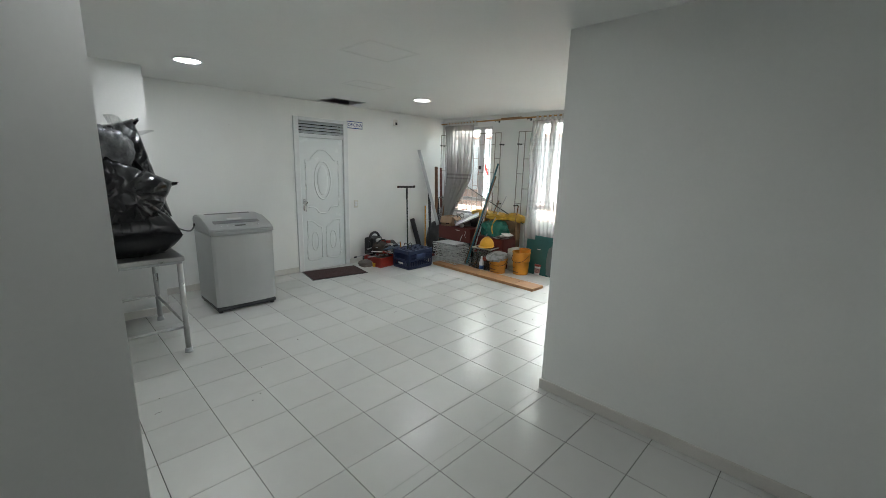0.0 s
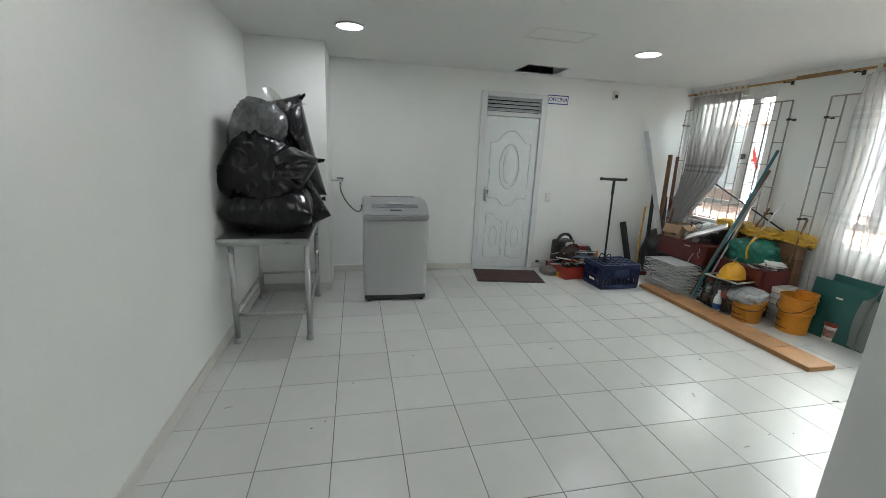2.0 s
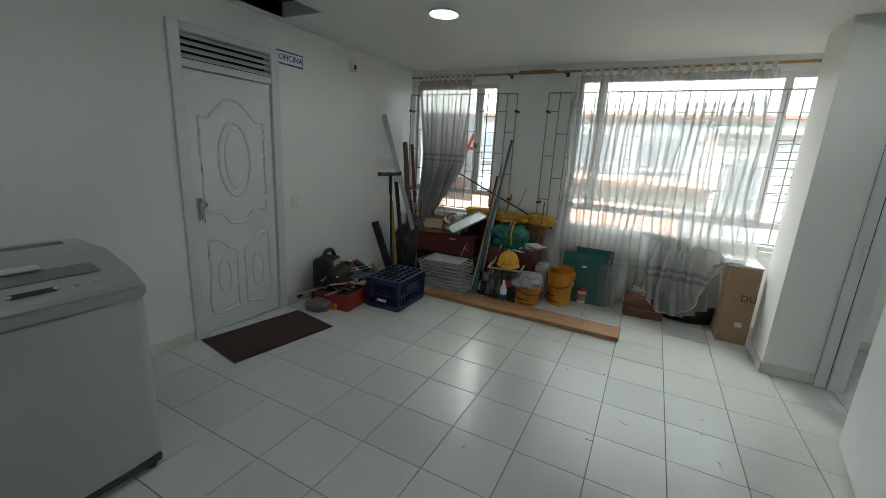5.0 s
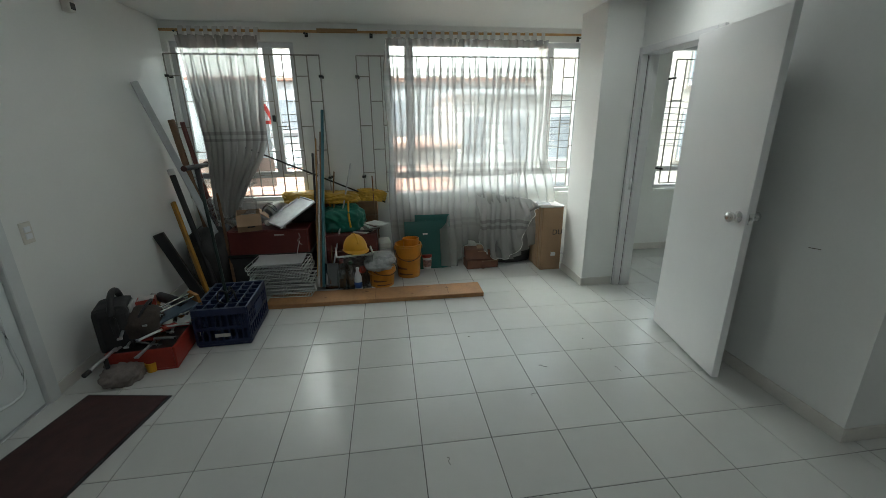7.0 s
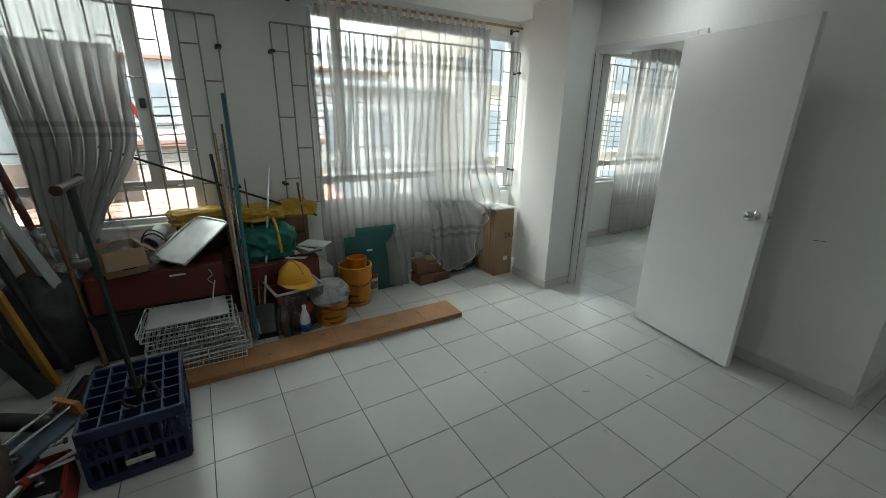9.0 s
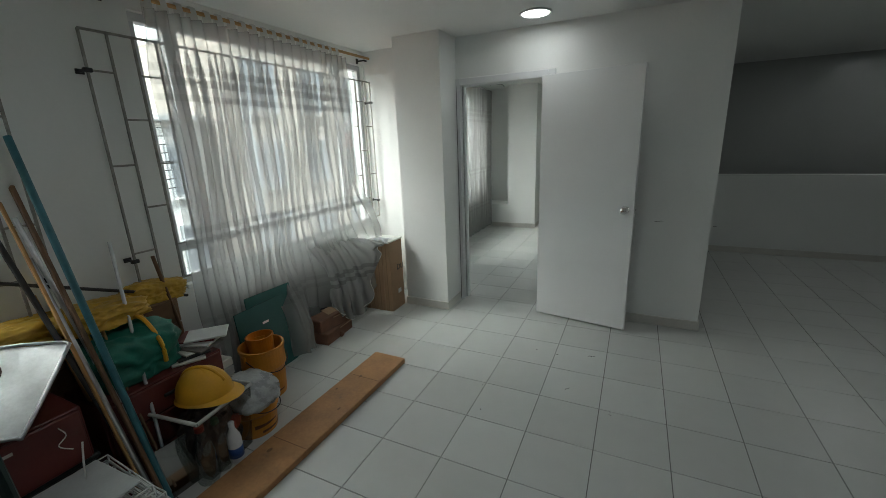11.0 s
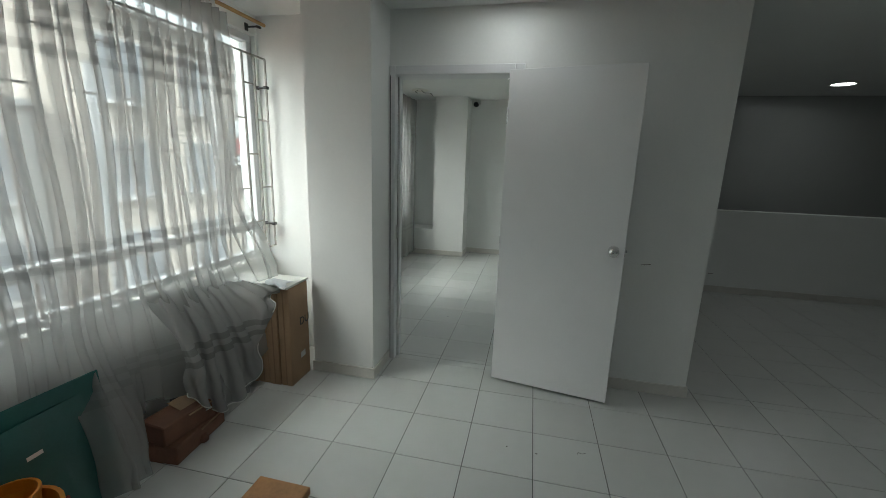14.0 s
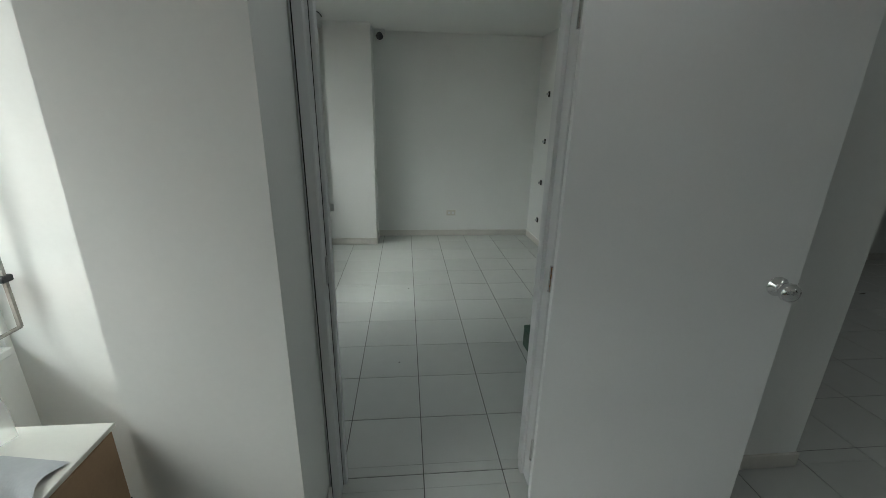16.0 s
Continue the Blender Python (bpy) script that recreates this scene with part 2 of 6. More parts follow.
# ---- rooms ----
H = 2.36
X0, X1, Y0, Y1 = 0.24, 5.46, 1.24, 5.25
LOBBY_W, LOBBY_S, STAIR_S = -2.6, -1.38, -2.15
R2_W, R2_S, R2_N = 2.60, -2.50, 1.12
OUT = 5.64
DOOR1 = (2.66, 3.40, 2.12)
DOOR2 = (3.690, 4.470, 1.985)
WIN = {1: (4.12, 5.20, 0.72, 2.20), 2: (1.26, 3.28, 0.72, 2.235), 3: (-1.80, 0.29, 0.72, 2.235)}

# floor bed under the tiles
bm = box((LOBBY_W - 0.2, LOBBY_S - 0.14, -0.2), (OUT, Y1 + 0.15, -0.003))
box((R2_W - 0.11, R2_S - 0.15, -0.2), (OUT, LOBBY_S - 0.14, -0.003), bm=bm)
box((LOBBY_W - 0.2, STAIR_S - 0.12, -0.2), (-1.47, LOBBY_S - 0.14, -0.003), bm=bm)
floor = setting("floor", bm, GROUT, "white glazed ceramic tile floor with thin dark joints", "floor")

# walls: north with the office door
bm = box((X0 - 0.12, Y1, 0), (DOOR1[0], Y1 + 0.15, H))
box((DOOR1[1], Y1, 0), (OUT, Y1 + 0.15, H), bm=bm)
box((DOOR1[0], Y1, DOOR1[2]), (DOOR1[1], Y1 + 0.15, H), bm=bm)
setting("wall_north", bm, PAINT, "plain white painted wall with the office door", "wall")
setting("wall_corner_pier", box((X0, 4.62, 0), (0.92, Y1, H)), PAINT, "white painted pier in the room corner", "wall")
setting("wall_west", box((X0 - 0.12, Y0, 0), (X0, Y1, H)), PAINT, "long plain white painted wall", "wall")
setting("wall_lobby_north", box((LOBBY_W, Y0, 0), (X0 - 0.12, Y0 + 0.12, H)), PAINT, "white painted lobby wall", "wall")
setting("wall_lobby_west", box((LOBBY_W - 0.12, STAIR_S, -2.4), (LOBBY_W, Y0 + 0.12, H)), PAINT, "dim white painted lobby wall", "wall")
setting("wall_lobby_east", box((2.49, STAIR_S - 0.12, -2.4), (R2_W, Y0, H)), PAINT, "white painted partition wall", "wall")
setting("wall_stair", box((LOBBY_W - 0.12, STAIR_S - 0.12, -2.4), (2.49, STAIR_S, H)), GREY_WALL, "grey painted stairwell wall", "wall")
setting("wall_parapet", box((-1.53, LOBBY_S - 0.12, -0.2), (2.49, LOBBY_S, 0.985), 0.006), PAINT, "low white parapet wall along the stairwell", "wall")
# partition with the white door
bm = box((R2_W, Y0 - 0.12, 0), (DOOR2[0], Y0, H))
box((DOOR2[1], Y0 - 0.12, 0), (X1, Y0, H), bm=bm)
box((DOOR2[0], Y0 - 0.12, DOOR2[2]), (DOOR2[1], Y0, H), bm=bm)
setting("wall_south", bm, PAINT, "white painted partition wall with an open doorway", "wall")
setting("wall_pier", box((4.50, Y0, 0), (4.93, 1.56, H)), PAINT, "white painted square pier beside the doorway", "wall")
# window wall, one run with three openings
bm = bmesh.new()
edges = [R2_S - 0.15] + [v for k in (3, 2, 1) for v in WIN[k][:2]] + [Y1 + 0.15]
for a, b in zip(edges[::2], edges[1::2]):
    box((X1, a, 0), (OUT, b, H), bm=bm)
for k in WIN:
    a, b, lo, hi = WIN[k]
    box((X1, a, 0), (OUT, b, lo), bm=bm)
    box((X1, a, hi), (OUT, b, H), bm=bm)
setting("wall_east", bm, PAINT, "white painted wall with tall barred windows", "wall")
bm = box((R2_W - 0.11, R2_S - 0.15, 0), (X1, R2_S, H))
setting("wall_back_room", bm, PAINT, "plain white back wall of the side room", "wall")
setting("wall_back_west", box((R2_W - 0.11, R2_S, 0), (R2_W, STAIR_S - 0.12, H)), PAINT, "white side room wall", "wall")
bm = box((4.54, R2_S, 0), (X1, -2.13, 0.405))
box((4.54, R2_S, 0.405), (5.02, -2.13, H), bm=bm)
setting("wall_back_pier", bm, PAINT, "white pier with a recess above", "wall")

# ceiling, with the open hatch left out
HATCH = (2.95, 3.43, 4.76, 5.15)
bm = box((LOBBY_W - 0.12, R2_S - 0.15, H), (OUT, HATCH[2], H + 0.1))
box((LOBBY_W - 0.12, HATCH[3], H), (OUT, Y1 + 0.15, H + 0.1), bm=bm)
box((LOBBY_W - 0.12, HATCH[2], H), (HATCH[0], HATCH[3], H + 0.1), bm=bm)
box((HATCH[1], HATCH[2], H), (OUT, HATCH[3], H + 0.1), bm=bm)
setting("ceiling", bm, CEIL, "flat white plasterboard ceiling with faint patches", "ceiling")
setting("roof_void", box((LOBBY_W - 0.12, R2_S - 0.15, H + 0.5), (OUT, Y1 + 0.15, H + 0.6)), DARK, "dark underside of the roof above the ceiling", "ceiling")

# skirting
def skirt(name, lo, hi):
    return setting(name, box(lo, hi, 0.003), SKIRT, "beige ceramic skirting strip", "baseboard")


SK = 0.075
skirt("baseboard_1", (X0, Y0, 0), (X0 + 0.012, 4.62, SK))
skirt("baseboard_2", (X0 + 0.012, 4.608, 0), (0.932, 4.62, SK))
skirt("baseboard_3", (0.92, 4.62, 0), (0.932, Y1, SK))
skirt("baseboard_4", (0.932, Y1 - 0.012, 0), (DOOR1[0] - 0.05, Y1, SK))
skirt("baseboard_5", (DOOR1[1] + 0.05, Y1 - 0.012, 0), (X1, Y1, SK))
skirt("baseboard_6", (4.488, 1.56, 0), (4.942, 1.572, SK))
skirt("baseboard_7", (4.488, Y0 + 0.03, 0), (4.50, 1.56, SK))
skirt("baseboard_8", (2.478, Y0, 0), (DOOR2[0] - 0.06, Y0 + 0.012, SK))
skirt("baseboard_9", (2.478, LOBBY_S, 0), (2.49, Y0, SK))
skirt("baseboard_10", (-1.47, LOBBY_S, 0), (2.478, LOBBY_S + 0.012, SK))
skirt("baseboard_11", (R2_W, R2_S, 0), (4.528, R2_S + 0.012, SK))
skirt("baseboard_12", (4.528, R2_S, 0), (4.54, -2.118, SK))
skirt("baseboard_13", (4.54, -2.13, 0), (X1, -2.118, SK))
skirt("baseboard_14", (R2_W, R2_S + 0.012, 0), (R2_W + 0.012, R2_N, SK))
skirt("baseboard_15", (X1 - 0.012, -2.118, 0), (X1, Y0 - 0.12, SK))
skirt("baseboard_16", (LOBBY_W, Y0 - 0.012, 0), (X0 - 0.12, Y0, SK))
skirt("baseboard_17", (LOBBY_W, STAIR_S, 0), (-1.6, STAIR_S + 0.012, SK))

# outside ground and rough far side of the street
setting("ground", box((-60, -90, -3.4), (120, 90, -3.3)), mat("asphalt", (0.06, 0.06, 0.06), 0.85, var=0.2, scale=0.6), "grey asphalt street below", "ground")

# ceiling lamps
def ceiling_lamp(x, y, power):
    t = thing("ceiling_lamp", "round white recessed LED ceiling lamp, lit", "lamp", pose(x, y, H), "ceiling lamps")
    part("rim", lathe([(0.085, -0.002), (0.112, -0.004), (0.115, -0.010), (0.108, -0.014), (0.096, -0.012), (0.094, -0.004)]), DOOR_WHITE, t, smooth=True)
    part("diffuser", lathe([(0.001, -0.010), (0.094, -0.010), (0.094, -0.005), (0.001, -0.005)]), LED, t, "glowing white diffuser")
    d = bpy.data.lights.new("lamp_light", "AREA")
    d.shape, d.size, d.energy, d.color = "DISK", 0.18, LAMP_WATTS * power, (0.90, 0.92, 1.0)
    l = new("lamp_light", d)
    l.parent = t
    l.location = (0, 0, -0.016)
    return t


for x, y in LAMPS:
    ceiling_lamp(x, y, 1.9 if y > 3 else 0.7 if x > 3 else 0.55)

# ---- more materials ----
BAG = mat("black_plastic", (0.005, 0.005, 0.006), 0.20, var=0.3, scale=11, fine=24, bump=0.7, spec=0.45)
BAG_CLEAR = mat("clear_plastic_bag", (0.13, 0.133, 0.137), 0.18, var=0.6, scale=12, fine=45, bump=0.9)
WASHER = mat("washer_silver", (0.50, 0.51, 0.51), 0.34, metal=0.6, var=0.03, scale=3, bump=0.01)
WASHER_TOP = mat("washer_top", (0.36, 0.37, 0.37), 0.35, metal=0.3, var=0.03)
SMOKE = mat("smoked_lid", (0.06, 0.062, 0.065), 0.12, var=0.1)
MAT_RUG = mat("doormat", (0.055, 0.026, 0.024), 0.95, var=0.35, scale=14, fine=260, bump=0.6)
BLUE = mat("crate_blue", (0.011, 0.021, 0.068), 0.45, var=0.2, scale=9, dirt=0.2)
RED = mat("red_plastic", (0.30, 0.030, 0.018), 0.45, var=0.3, scale=8, dirt=0.4)
MAROON = mat("maroon_drawer", (0.115, 0.022, 0.018), 0.4, var=0.2, scale=6, dirt=0.25)
BLACK = mat("black_rubber", (0.02, 0.02, 0.021), 0.5, var=0.3, scale=12)
ORANGE = mat("orange_tool", (0.42, 0.17, 0.03), 0.5, var=0.25, scale=10, dirt=0.4)
YELLOW = mat("yellow_plastic", (0.62, 0.32, 0.015), 0.42, var=0.12, scale=8, dirt=0.15)
BUCKET = mat("bucket_yellow", (0.52, 0.205, 0.014), 0.45, var=0.2, scale=9, dirt=0.4)
TARP = mat("yellow_tarp", (0.50, 0.30, 0.03), 0.5, var=0.3, scale=11, fine=50, bump=0.4, dirt=0.15)
GREEN = mat("green_fabric", (0.012, 0.15, 0.105), 0.45, var=0.25, scale=10, bump=0.3)
TEAL = mat("green_glass_sheet", (0.03, 0.11, 0.10), 0.16, var=0.12, scale=4, bump=0.0)
TEAL_POLE = mat("teal_paint", (0.03, 0.13, 0.16), 0.4, var=0.25, scale=15, dirt=0.3)
BROWN = mat("brown_wood", (0.16, 0.085, 0.04), 0.6, var=0.3, scale=14, dirt=0.3)
PINE = mat("pine_stick", (0.42, 0.24, 0.085), 0.6, var=0.25, scale=12)
GALV = mat("galvanised", (0.50, 0.51, 0.52), 0.35, metal=0.9, var=0.2, scale=20, dirt=0.3)
PVC = mat("grey_conduit", (0.46, 0.48, 0.49), 0.4, var=0.12, scale=9)
WIRE_WHITE = mat("coated_wire", (0.62, 0.63, 0.61), 0.4, var=0.12, scale=20, dirt=0.2)
PAPER = mat("white_sheet", (0.62, 0.62, 0.60), 0.6, var=0.12, scale=7, dirt=0.15)
TRAY = mat("enamel_tray", (0.82, 0.84, 0.84), 0.16, var=0.18, scale=12, bump=0.05)
RAG = mat("grey_rag", (0.16, 0.145, 0.13), 0.95, var=0.35, scale=18, bump=0.5)
BRICK = mat("brown_carton", (0.18, 0.085, 0.052), 0.75, var=0.2, scale=10)
SIGN_BLUE = mat("sign_blue", (0.02, 0.06, 0.26), 0.4, var=0.05)
SIGN_WHITE = mat("sign_white", (0.75, 0.77, 0.78), 0.35, var=0.03)
PLATE = mat("switch_plate", (0.66, 0.64, 0.58), 0.4, var=0.04)
BOTTLE = mat("white_bottle", (0.70, 0.72, 0.74), 0.3, var=0.05)
LABEL_BLUE = mat("blue_label", (0.03, 0.09, 0.30), 0.4, var=0.2, scale=30)
PET = clear("clear_plastic", (0.80, 0.84, 0.83), 0.18, 0.12)
SMOKY_BIN = clear("cloudy_bin", (0.74, 0.74, 0.72), 0.10, 0.3)
DARK_GLASS = clear("dark_glass", (0.12, 0.13, 0.13), 0.3, 0.06)
PLASTIC_COVER = clear("cover_plastic", (0.72, 0.73, 0.73), 0.3, 0.25)


def blob(size, seed, wrinkle=0.10, flat=0.25, crease=9.0, sub=4, power=2.6):
    """A soft crumpled body about the origin, resting on z = 0."""
    own = bmesh.new()
    bmesh.ops.create_icosphere(own, subdivisions=sub, radius=1)
    off = Vector((seed * 7.3, seed * 3.1, seed * 5.7))
    for v in own.verts:
        d = v.co.normalized()
        k = (abs(d.x) ** power + abs(d.y) ** power + abs(d.z) ** power) ** (-1 / power)
        big = noise.noise(d * 1.6 + off) * 0.16
        ridge = 1 - abs(noise.noise(Vector((d.x, d.y, d.z * 0.5)) * crease * 0.5 + off)) * 2
        fine_n = 0.6 * noise.noise(d * crease + off) + 0.7 * (0.5 - abs(noise.noise(Vector((d.x + d.z, d.y, d.z - d.x * 0.6)) * crease * 1.3 + off)))
        r = k * (1 + big + wrinkle * (0.6 * ridge + 0.5 * fine_n))
        v.co = Vector((d.x * r * size[0] / 2, d.y * r * size[1] / 2, d.z * r * size[2] / 2))
    low = -size[2] / 2 * (1 - flat)
    for v in own.verts:
        if v.co.z < low:
            v.co.z = low + (v.co.z - low) * 0.05
        v.co.z -= low
    return own


def sheet(nu, nv, f):
    """A cloth surface from f(u, v)."""
    own = bmesh.new()
    g = [[own.verts.new(f(i / nu, j / nv)) for j in range(nv + 1)] for i in range(nu + 1)]
    for i in range(nu):
        for j in range(nv):
            own.faces.new((g[i][j], g[i + 1][j], g[i + 1][j + 1], g[i][j + 1]))
    return own


def words(text, size, material, parent, m, name="lettering", depth=0.0015, label=""):
    """Raised lettering in the built-in font, turned into a mesh."""
    cu = bpy.data.curves.new(name, "FONT")
    cu.body, cu.size, cu.extrude, cu.align_x, cu.align_y = text, size, depth, "CENTER", "CENTER"
    tmp = bpy.data.objects.new(name, cu)
    scene.collection.objects.link(tmp)
    bpy.context.view_layer.update()
    me = bpy.data.meshes.new_from_object(tmp.evaluated_get(bpy.context.evaluated_depsgraph_get()))
    bpy.data.objects.remove(tmp)
    me.materials.clear()
    me.materials.append(material)
    ob = new(name, me)
    ob.parent = parent
    ob.matrix_basis = m
    if label:
        ob["label"] = label
    return ob


def moved(bm, m):
    bm.transform(m)
    return bm


# ---- office door ----
def office_door():
    x0, x1, top = DOOR1
    w = x1 - x0
    t = tagged(thing("door_1", "white enamelled panelled office door with louvres above, closed", "door", pose(x0, Y1, 0)), kind="structure")
    bm = box((-0.045, -0.022, 0), (0.03, 0.10, top + 0.02), 0.004)
    box((w - 0.03, -0.022, 0), (w + 0.045, 0.10, top + 0.02), 0.004, bm)
    box((0.03, -0.022, top - 0.03), (w - 0.03, 0.10, top + 0.02), 0.004, bm)
    box((0.03, -0.020, 1.875), (w - 0.03, 0.10, 1.925), 0.004, bm)
    part("door_frame", bm, FRAME_MET, t, "pale grey metal door frame")
    leaf = part("door_leaf", box((0.033, 0.004, 0.008), (w - 0.033, 0.044, 1.872), 0.004), DOOR_GLOSS, t)
    for k in range(4):
        z = 1.948 + k * 0.041
        bm = box((0.03, -0.016, z - 0.003), (w - 0.03, 0.040, z + 0.003), 0.001)
        bm.transform(Matrix.Translation((0, 0.012, z)) @ Matrix.Rotation(radians(32), 4, "X") @ Matrix.Translation((0, -0.012, -z)))
        part("louvre_slat", bm, DOOR_GLOSS, t)
    part("louvre_backing", box((0.03, 0.06, 1.92), (w - 0.03, 0.07, top - 0.02)), DARK, t, "dark gap behind the slats")
    y = 0.004

    def mould(pts, r=0.010):
        return tube([(a, y, b) for a, b in pts], r, seg=6)

    a, b, c = 0.115, w - 0.115, w / 2
    up = [(a, 0.93), (a, 1.30), (a, 1.555), (a + 0.02, 1.575), (a + 0.07, 1.58), (a + 0.11, 1.625), (c - 0.06, 1.70), (c, 1.715), (c + 0.06, 1.70), (b - 0.11, 1.625), (b - 0.07, 1.58), (b - 0.02, 1.575), (b, 1.555), (b, 1.30), (b, 0.93), (b - 0.05, 0.915), (b - 0.13, 0.90), (c + 0.07, 0.835), (c, 0.82), (c - 0.07, 0.835), (a + 0.13, 0.90), (a + 0.05, 0.915), (a, 0.93)]
    part("panel_moulding", mould(up), DOOR_GLOSS, leaf, smooth=True)
    oval = [(c + 0.125 * math.sin(2 * math.pi * k / 24), 1.29 + 0.265 * math.cos(2 * math.pi * k / 24)) for k in range(25)]
    part("oval_moulding", mould(oval, 0.012), DOOR_GLOSS, leaf, smooth=True)
    own = bmesh.new()
    bmesh.ops.create_uvsphere(own, u_segments=24, v_segments=12, radius=1, matrix=Matrix.Translation((c, y, 1.29)) @ Matrix.Diagonal((0.085, 0.014, 0.215, 1)))
    part("oval_panel", own, DOOR_GLOSS, leaf, smooth=True)
    for s in (-1, 1):
        i, o = c + s * 0.035, c + s * (w / 2 - 0.115)
        low = [(i, 0.16), (o, 0.16), (o, 0.45), (o, 0.70), (o - s * 0.02, 0.715), (o - s * 0.09, 0.705), (i + s * 0.06, 0.64), (i, 0.60), (i, 0.4), (i, 0.16)]
        part("panel_moulding", mould(low, 0.009), DOOR_GLOSS, leaf, smooth=True)
        m = (i + o) / 2
        ov = [(m + 0.05 * math.sin(2 * math.pi * k / 20), 0.42 + 0.135 * math.cos(2 * math.pi * k / 20)) for k in range(21)]
        part("oval_moulding", mould(ov, 0.008), DOOR_GLOSS, leaf, smooth=True)
    hx = 0.075
    lock = part("lock_plate", box((hx - 0.02, -0.006, 0.87), (hx + 0.02, 0.005, 1.03), 0.004), CHROME, leaf, "chrome lock plate")
    bm = rod((hx, -0.045, 0.99), (hx, -0.004, 0.99), 0.010)
    lathe([(0.001, 0), (0.022, 0.002), (0.026, 0.015), (0.018, 0.028), (0.001, 0.032)], bm, 16, pose(hx, -0.04, 0.99, 90, 0, 0))
    rod((hx, -0.03, 0.985), (hx + 0.005, -0.035, 0.86), 0.007, bm)
    part("door_handle", bm, CHROME, leaf, "chrome lever handle", smooth=True)
    part("threshold", box((0.03, -0.01, 0.0), (w - 0.03, 0.09, 0.006), 0.002), ALU, t)
    part("void_panel", box((-0.02, 0.12, 0), (w + 0.02, 0.14, top)), DARK, t)
    return t


office_door()
sg = thing("office_sign", "small white and blue OFICINA name plate on the wall", "sign", pose(3.578, Y1, 2.10))
part("plate", box((-0.135, -0.006, -0.052), (0.135, 0, 0.052), 0.002), SIGN_BLUE, sg, "blue rim")
part("face", box((-0.124, -0.0085, -0.041), (0.124, -0.0062, 0.041), 0.0005), SIGN_WHITE, sg, "white face")
words("OFICINA", 0.062, mat("letter_blue", (0.01, 0.03, 0.20), 0.5), sg, pose(0, -0.0092, 0, 90, 0, 0), depth=0.001, label="blue capital letters")

sn = thing("wall_sensor", "small white motion sensor high on the wall", "sensor", pose(4.33, Y1, 2.20))
part("housing", box((-0.03, -0.05, -0.05), (0.03, 0, 0.05), 0.012, seg=2), PLATE, sn)
part("lens", box((-0.02, -0.056, -0.035), (0.02, -0.048, 0.005), 0.006), SMOKE, sn)
sw = thing("light_switch", "cream double light switch plate on the wall", "switch", pose(3.578, Y1, 0.93))
part("plate", box((-0.036, -0.010, -0.058), (0.036, 0, 0.058), 0.004), PLATE, sw)
part("rocker", box((-0.020, -0.015, 0.004), (0.020, -0.009, 0.034), 0.002), SIGN_WHITE, sw)
part("rocker", box((-0.020, -0.015, -0.034), (0.020, -0.009, -0.004), 0.002), SIGN_WHITE, sw)

mt = thing("doormat", "dark brown ribbed doormat on the tiles", "doormat", pose(2.985, 4.90, 0.001, 0, 0, -9.5))
part("backing", box((-0.40, -0.245, 0), (0.40, 0.245, 0.005), 0.002), BLACK, mt, "thin rubber edge")
part("mat_surface", box((-0.385, -0.23, 0.005), (0.385, 0.23, 0.011), 0.003), MAT_RUG, mt)

# ceiling hatch
ht = thing("ceiling_hatch", "open square ceiling hatch with a loose panel", "hatch", pose(HATCH[0], HATCH[2], H))
hw, hd = HATCH[1] - HATCH[0], HATCH[3] - HATCH[2]
bm = box((-0.012, -0.012, -0.004), (hw + 0.012, 0, 0.10))
box((-0.012, hd, -0.004), (hw + 0.012, hd + 0.012, 0.10), bm=bm)
box((-0.012, 0, -0.004), (0, hd, 0.10), bm=bm)
box((hw, 0, -0.004), (hw + 0.012, hd, 0.10), bm=bm)
part("hatch_frame", bm, FRAME_MET, ht)
lid = part("hatch_panel", box((0.0, -0.30, 0), (0.30, 0.10, 0.012), 0.002), mat("plaster_back", (0.33, 0.31, 0.28), 0.8, var=0.2), ht, "loose brownish panel lying askew")
lid.matrix_basis = pose(0.06, 0.34, 0.115, 4, 0, 12)
bx = part("hatch_box", box((0.0, 0.0, 0.1), (hw, hd, 0.45)), DARK, ht, "dark space above")

# ---- white door ----
wf = tagged(thing("door_2", "plain white flush door standing wide open on its frame", "door", pose(0, 0, 0)), kind="structure")
a, b, top = DOOR2
bm = box((a - 0.045, Y0 - 0.135, 0), (a + 0.012, Y0 + 0.022, top + 0.045), 0.004)
box((b - 0.012, Y0 - 0.135, 0), (b + 0.028, Y0 + 0.022, top + 0.045), 0.004, bm)
box((a + 0.012, Y0 - 0.135, top - 0.012), (b - 0.012, Y0 + 0.022, top + 0.045), 0.004, bm)
box((a + 0.012, Y0 - 0.08, 0), (a + 0.026, Y0 - 0.04, top - 0.012), 0.002, bm)
box((b - 0.026, Y0 - 0.08, 0), (b - 0.012, Y0 - 0.04, top - 0.012), 0.002, bm)
part("door_frame", bm, mat("frame_bluegrey", (0.68, 0.685, 0.69), 0.45, var=0.03, bump=0.008), wf, "pale grey painted metal frame")
for x0_, x1_, y0_, y1_ in ((b + 0.018, b + 0.0215, Y0 + 0.0215, Y0 + 0.0235), (b - 0.0135, b - 0.0115, Y0 - 0.039, Y0 - 0.035)):
    part("frame_groove", box((x0_, y0_, 0.004), (x1_, y1_, top - 0.014)), DARK, wf, "dark open joint")
part("strike_plate", box((b - 0.014, Y0 - 0.036, 0.90), (b - 0.010, Y0 - 0.008, 1.00), 0.001), CHROME, wf)
leaf = part("door_leaf", box((-0.725, -0.04, 0.018), (0, 0, 1.975), 0.002), DOOR_WHITE, wf)
leaf.matrix_basis = pose(3.727, 1.359, 0, 0, 0, -9.4)
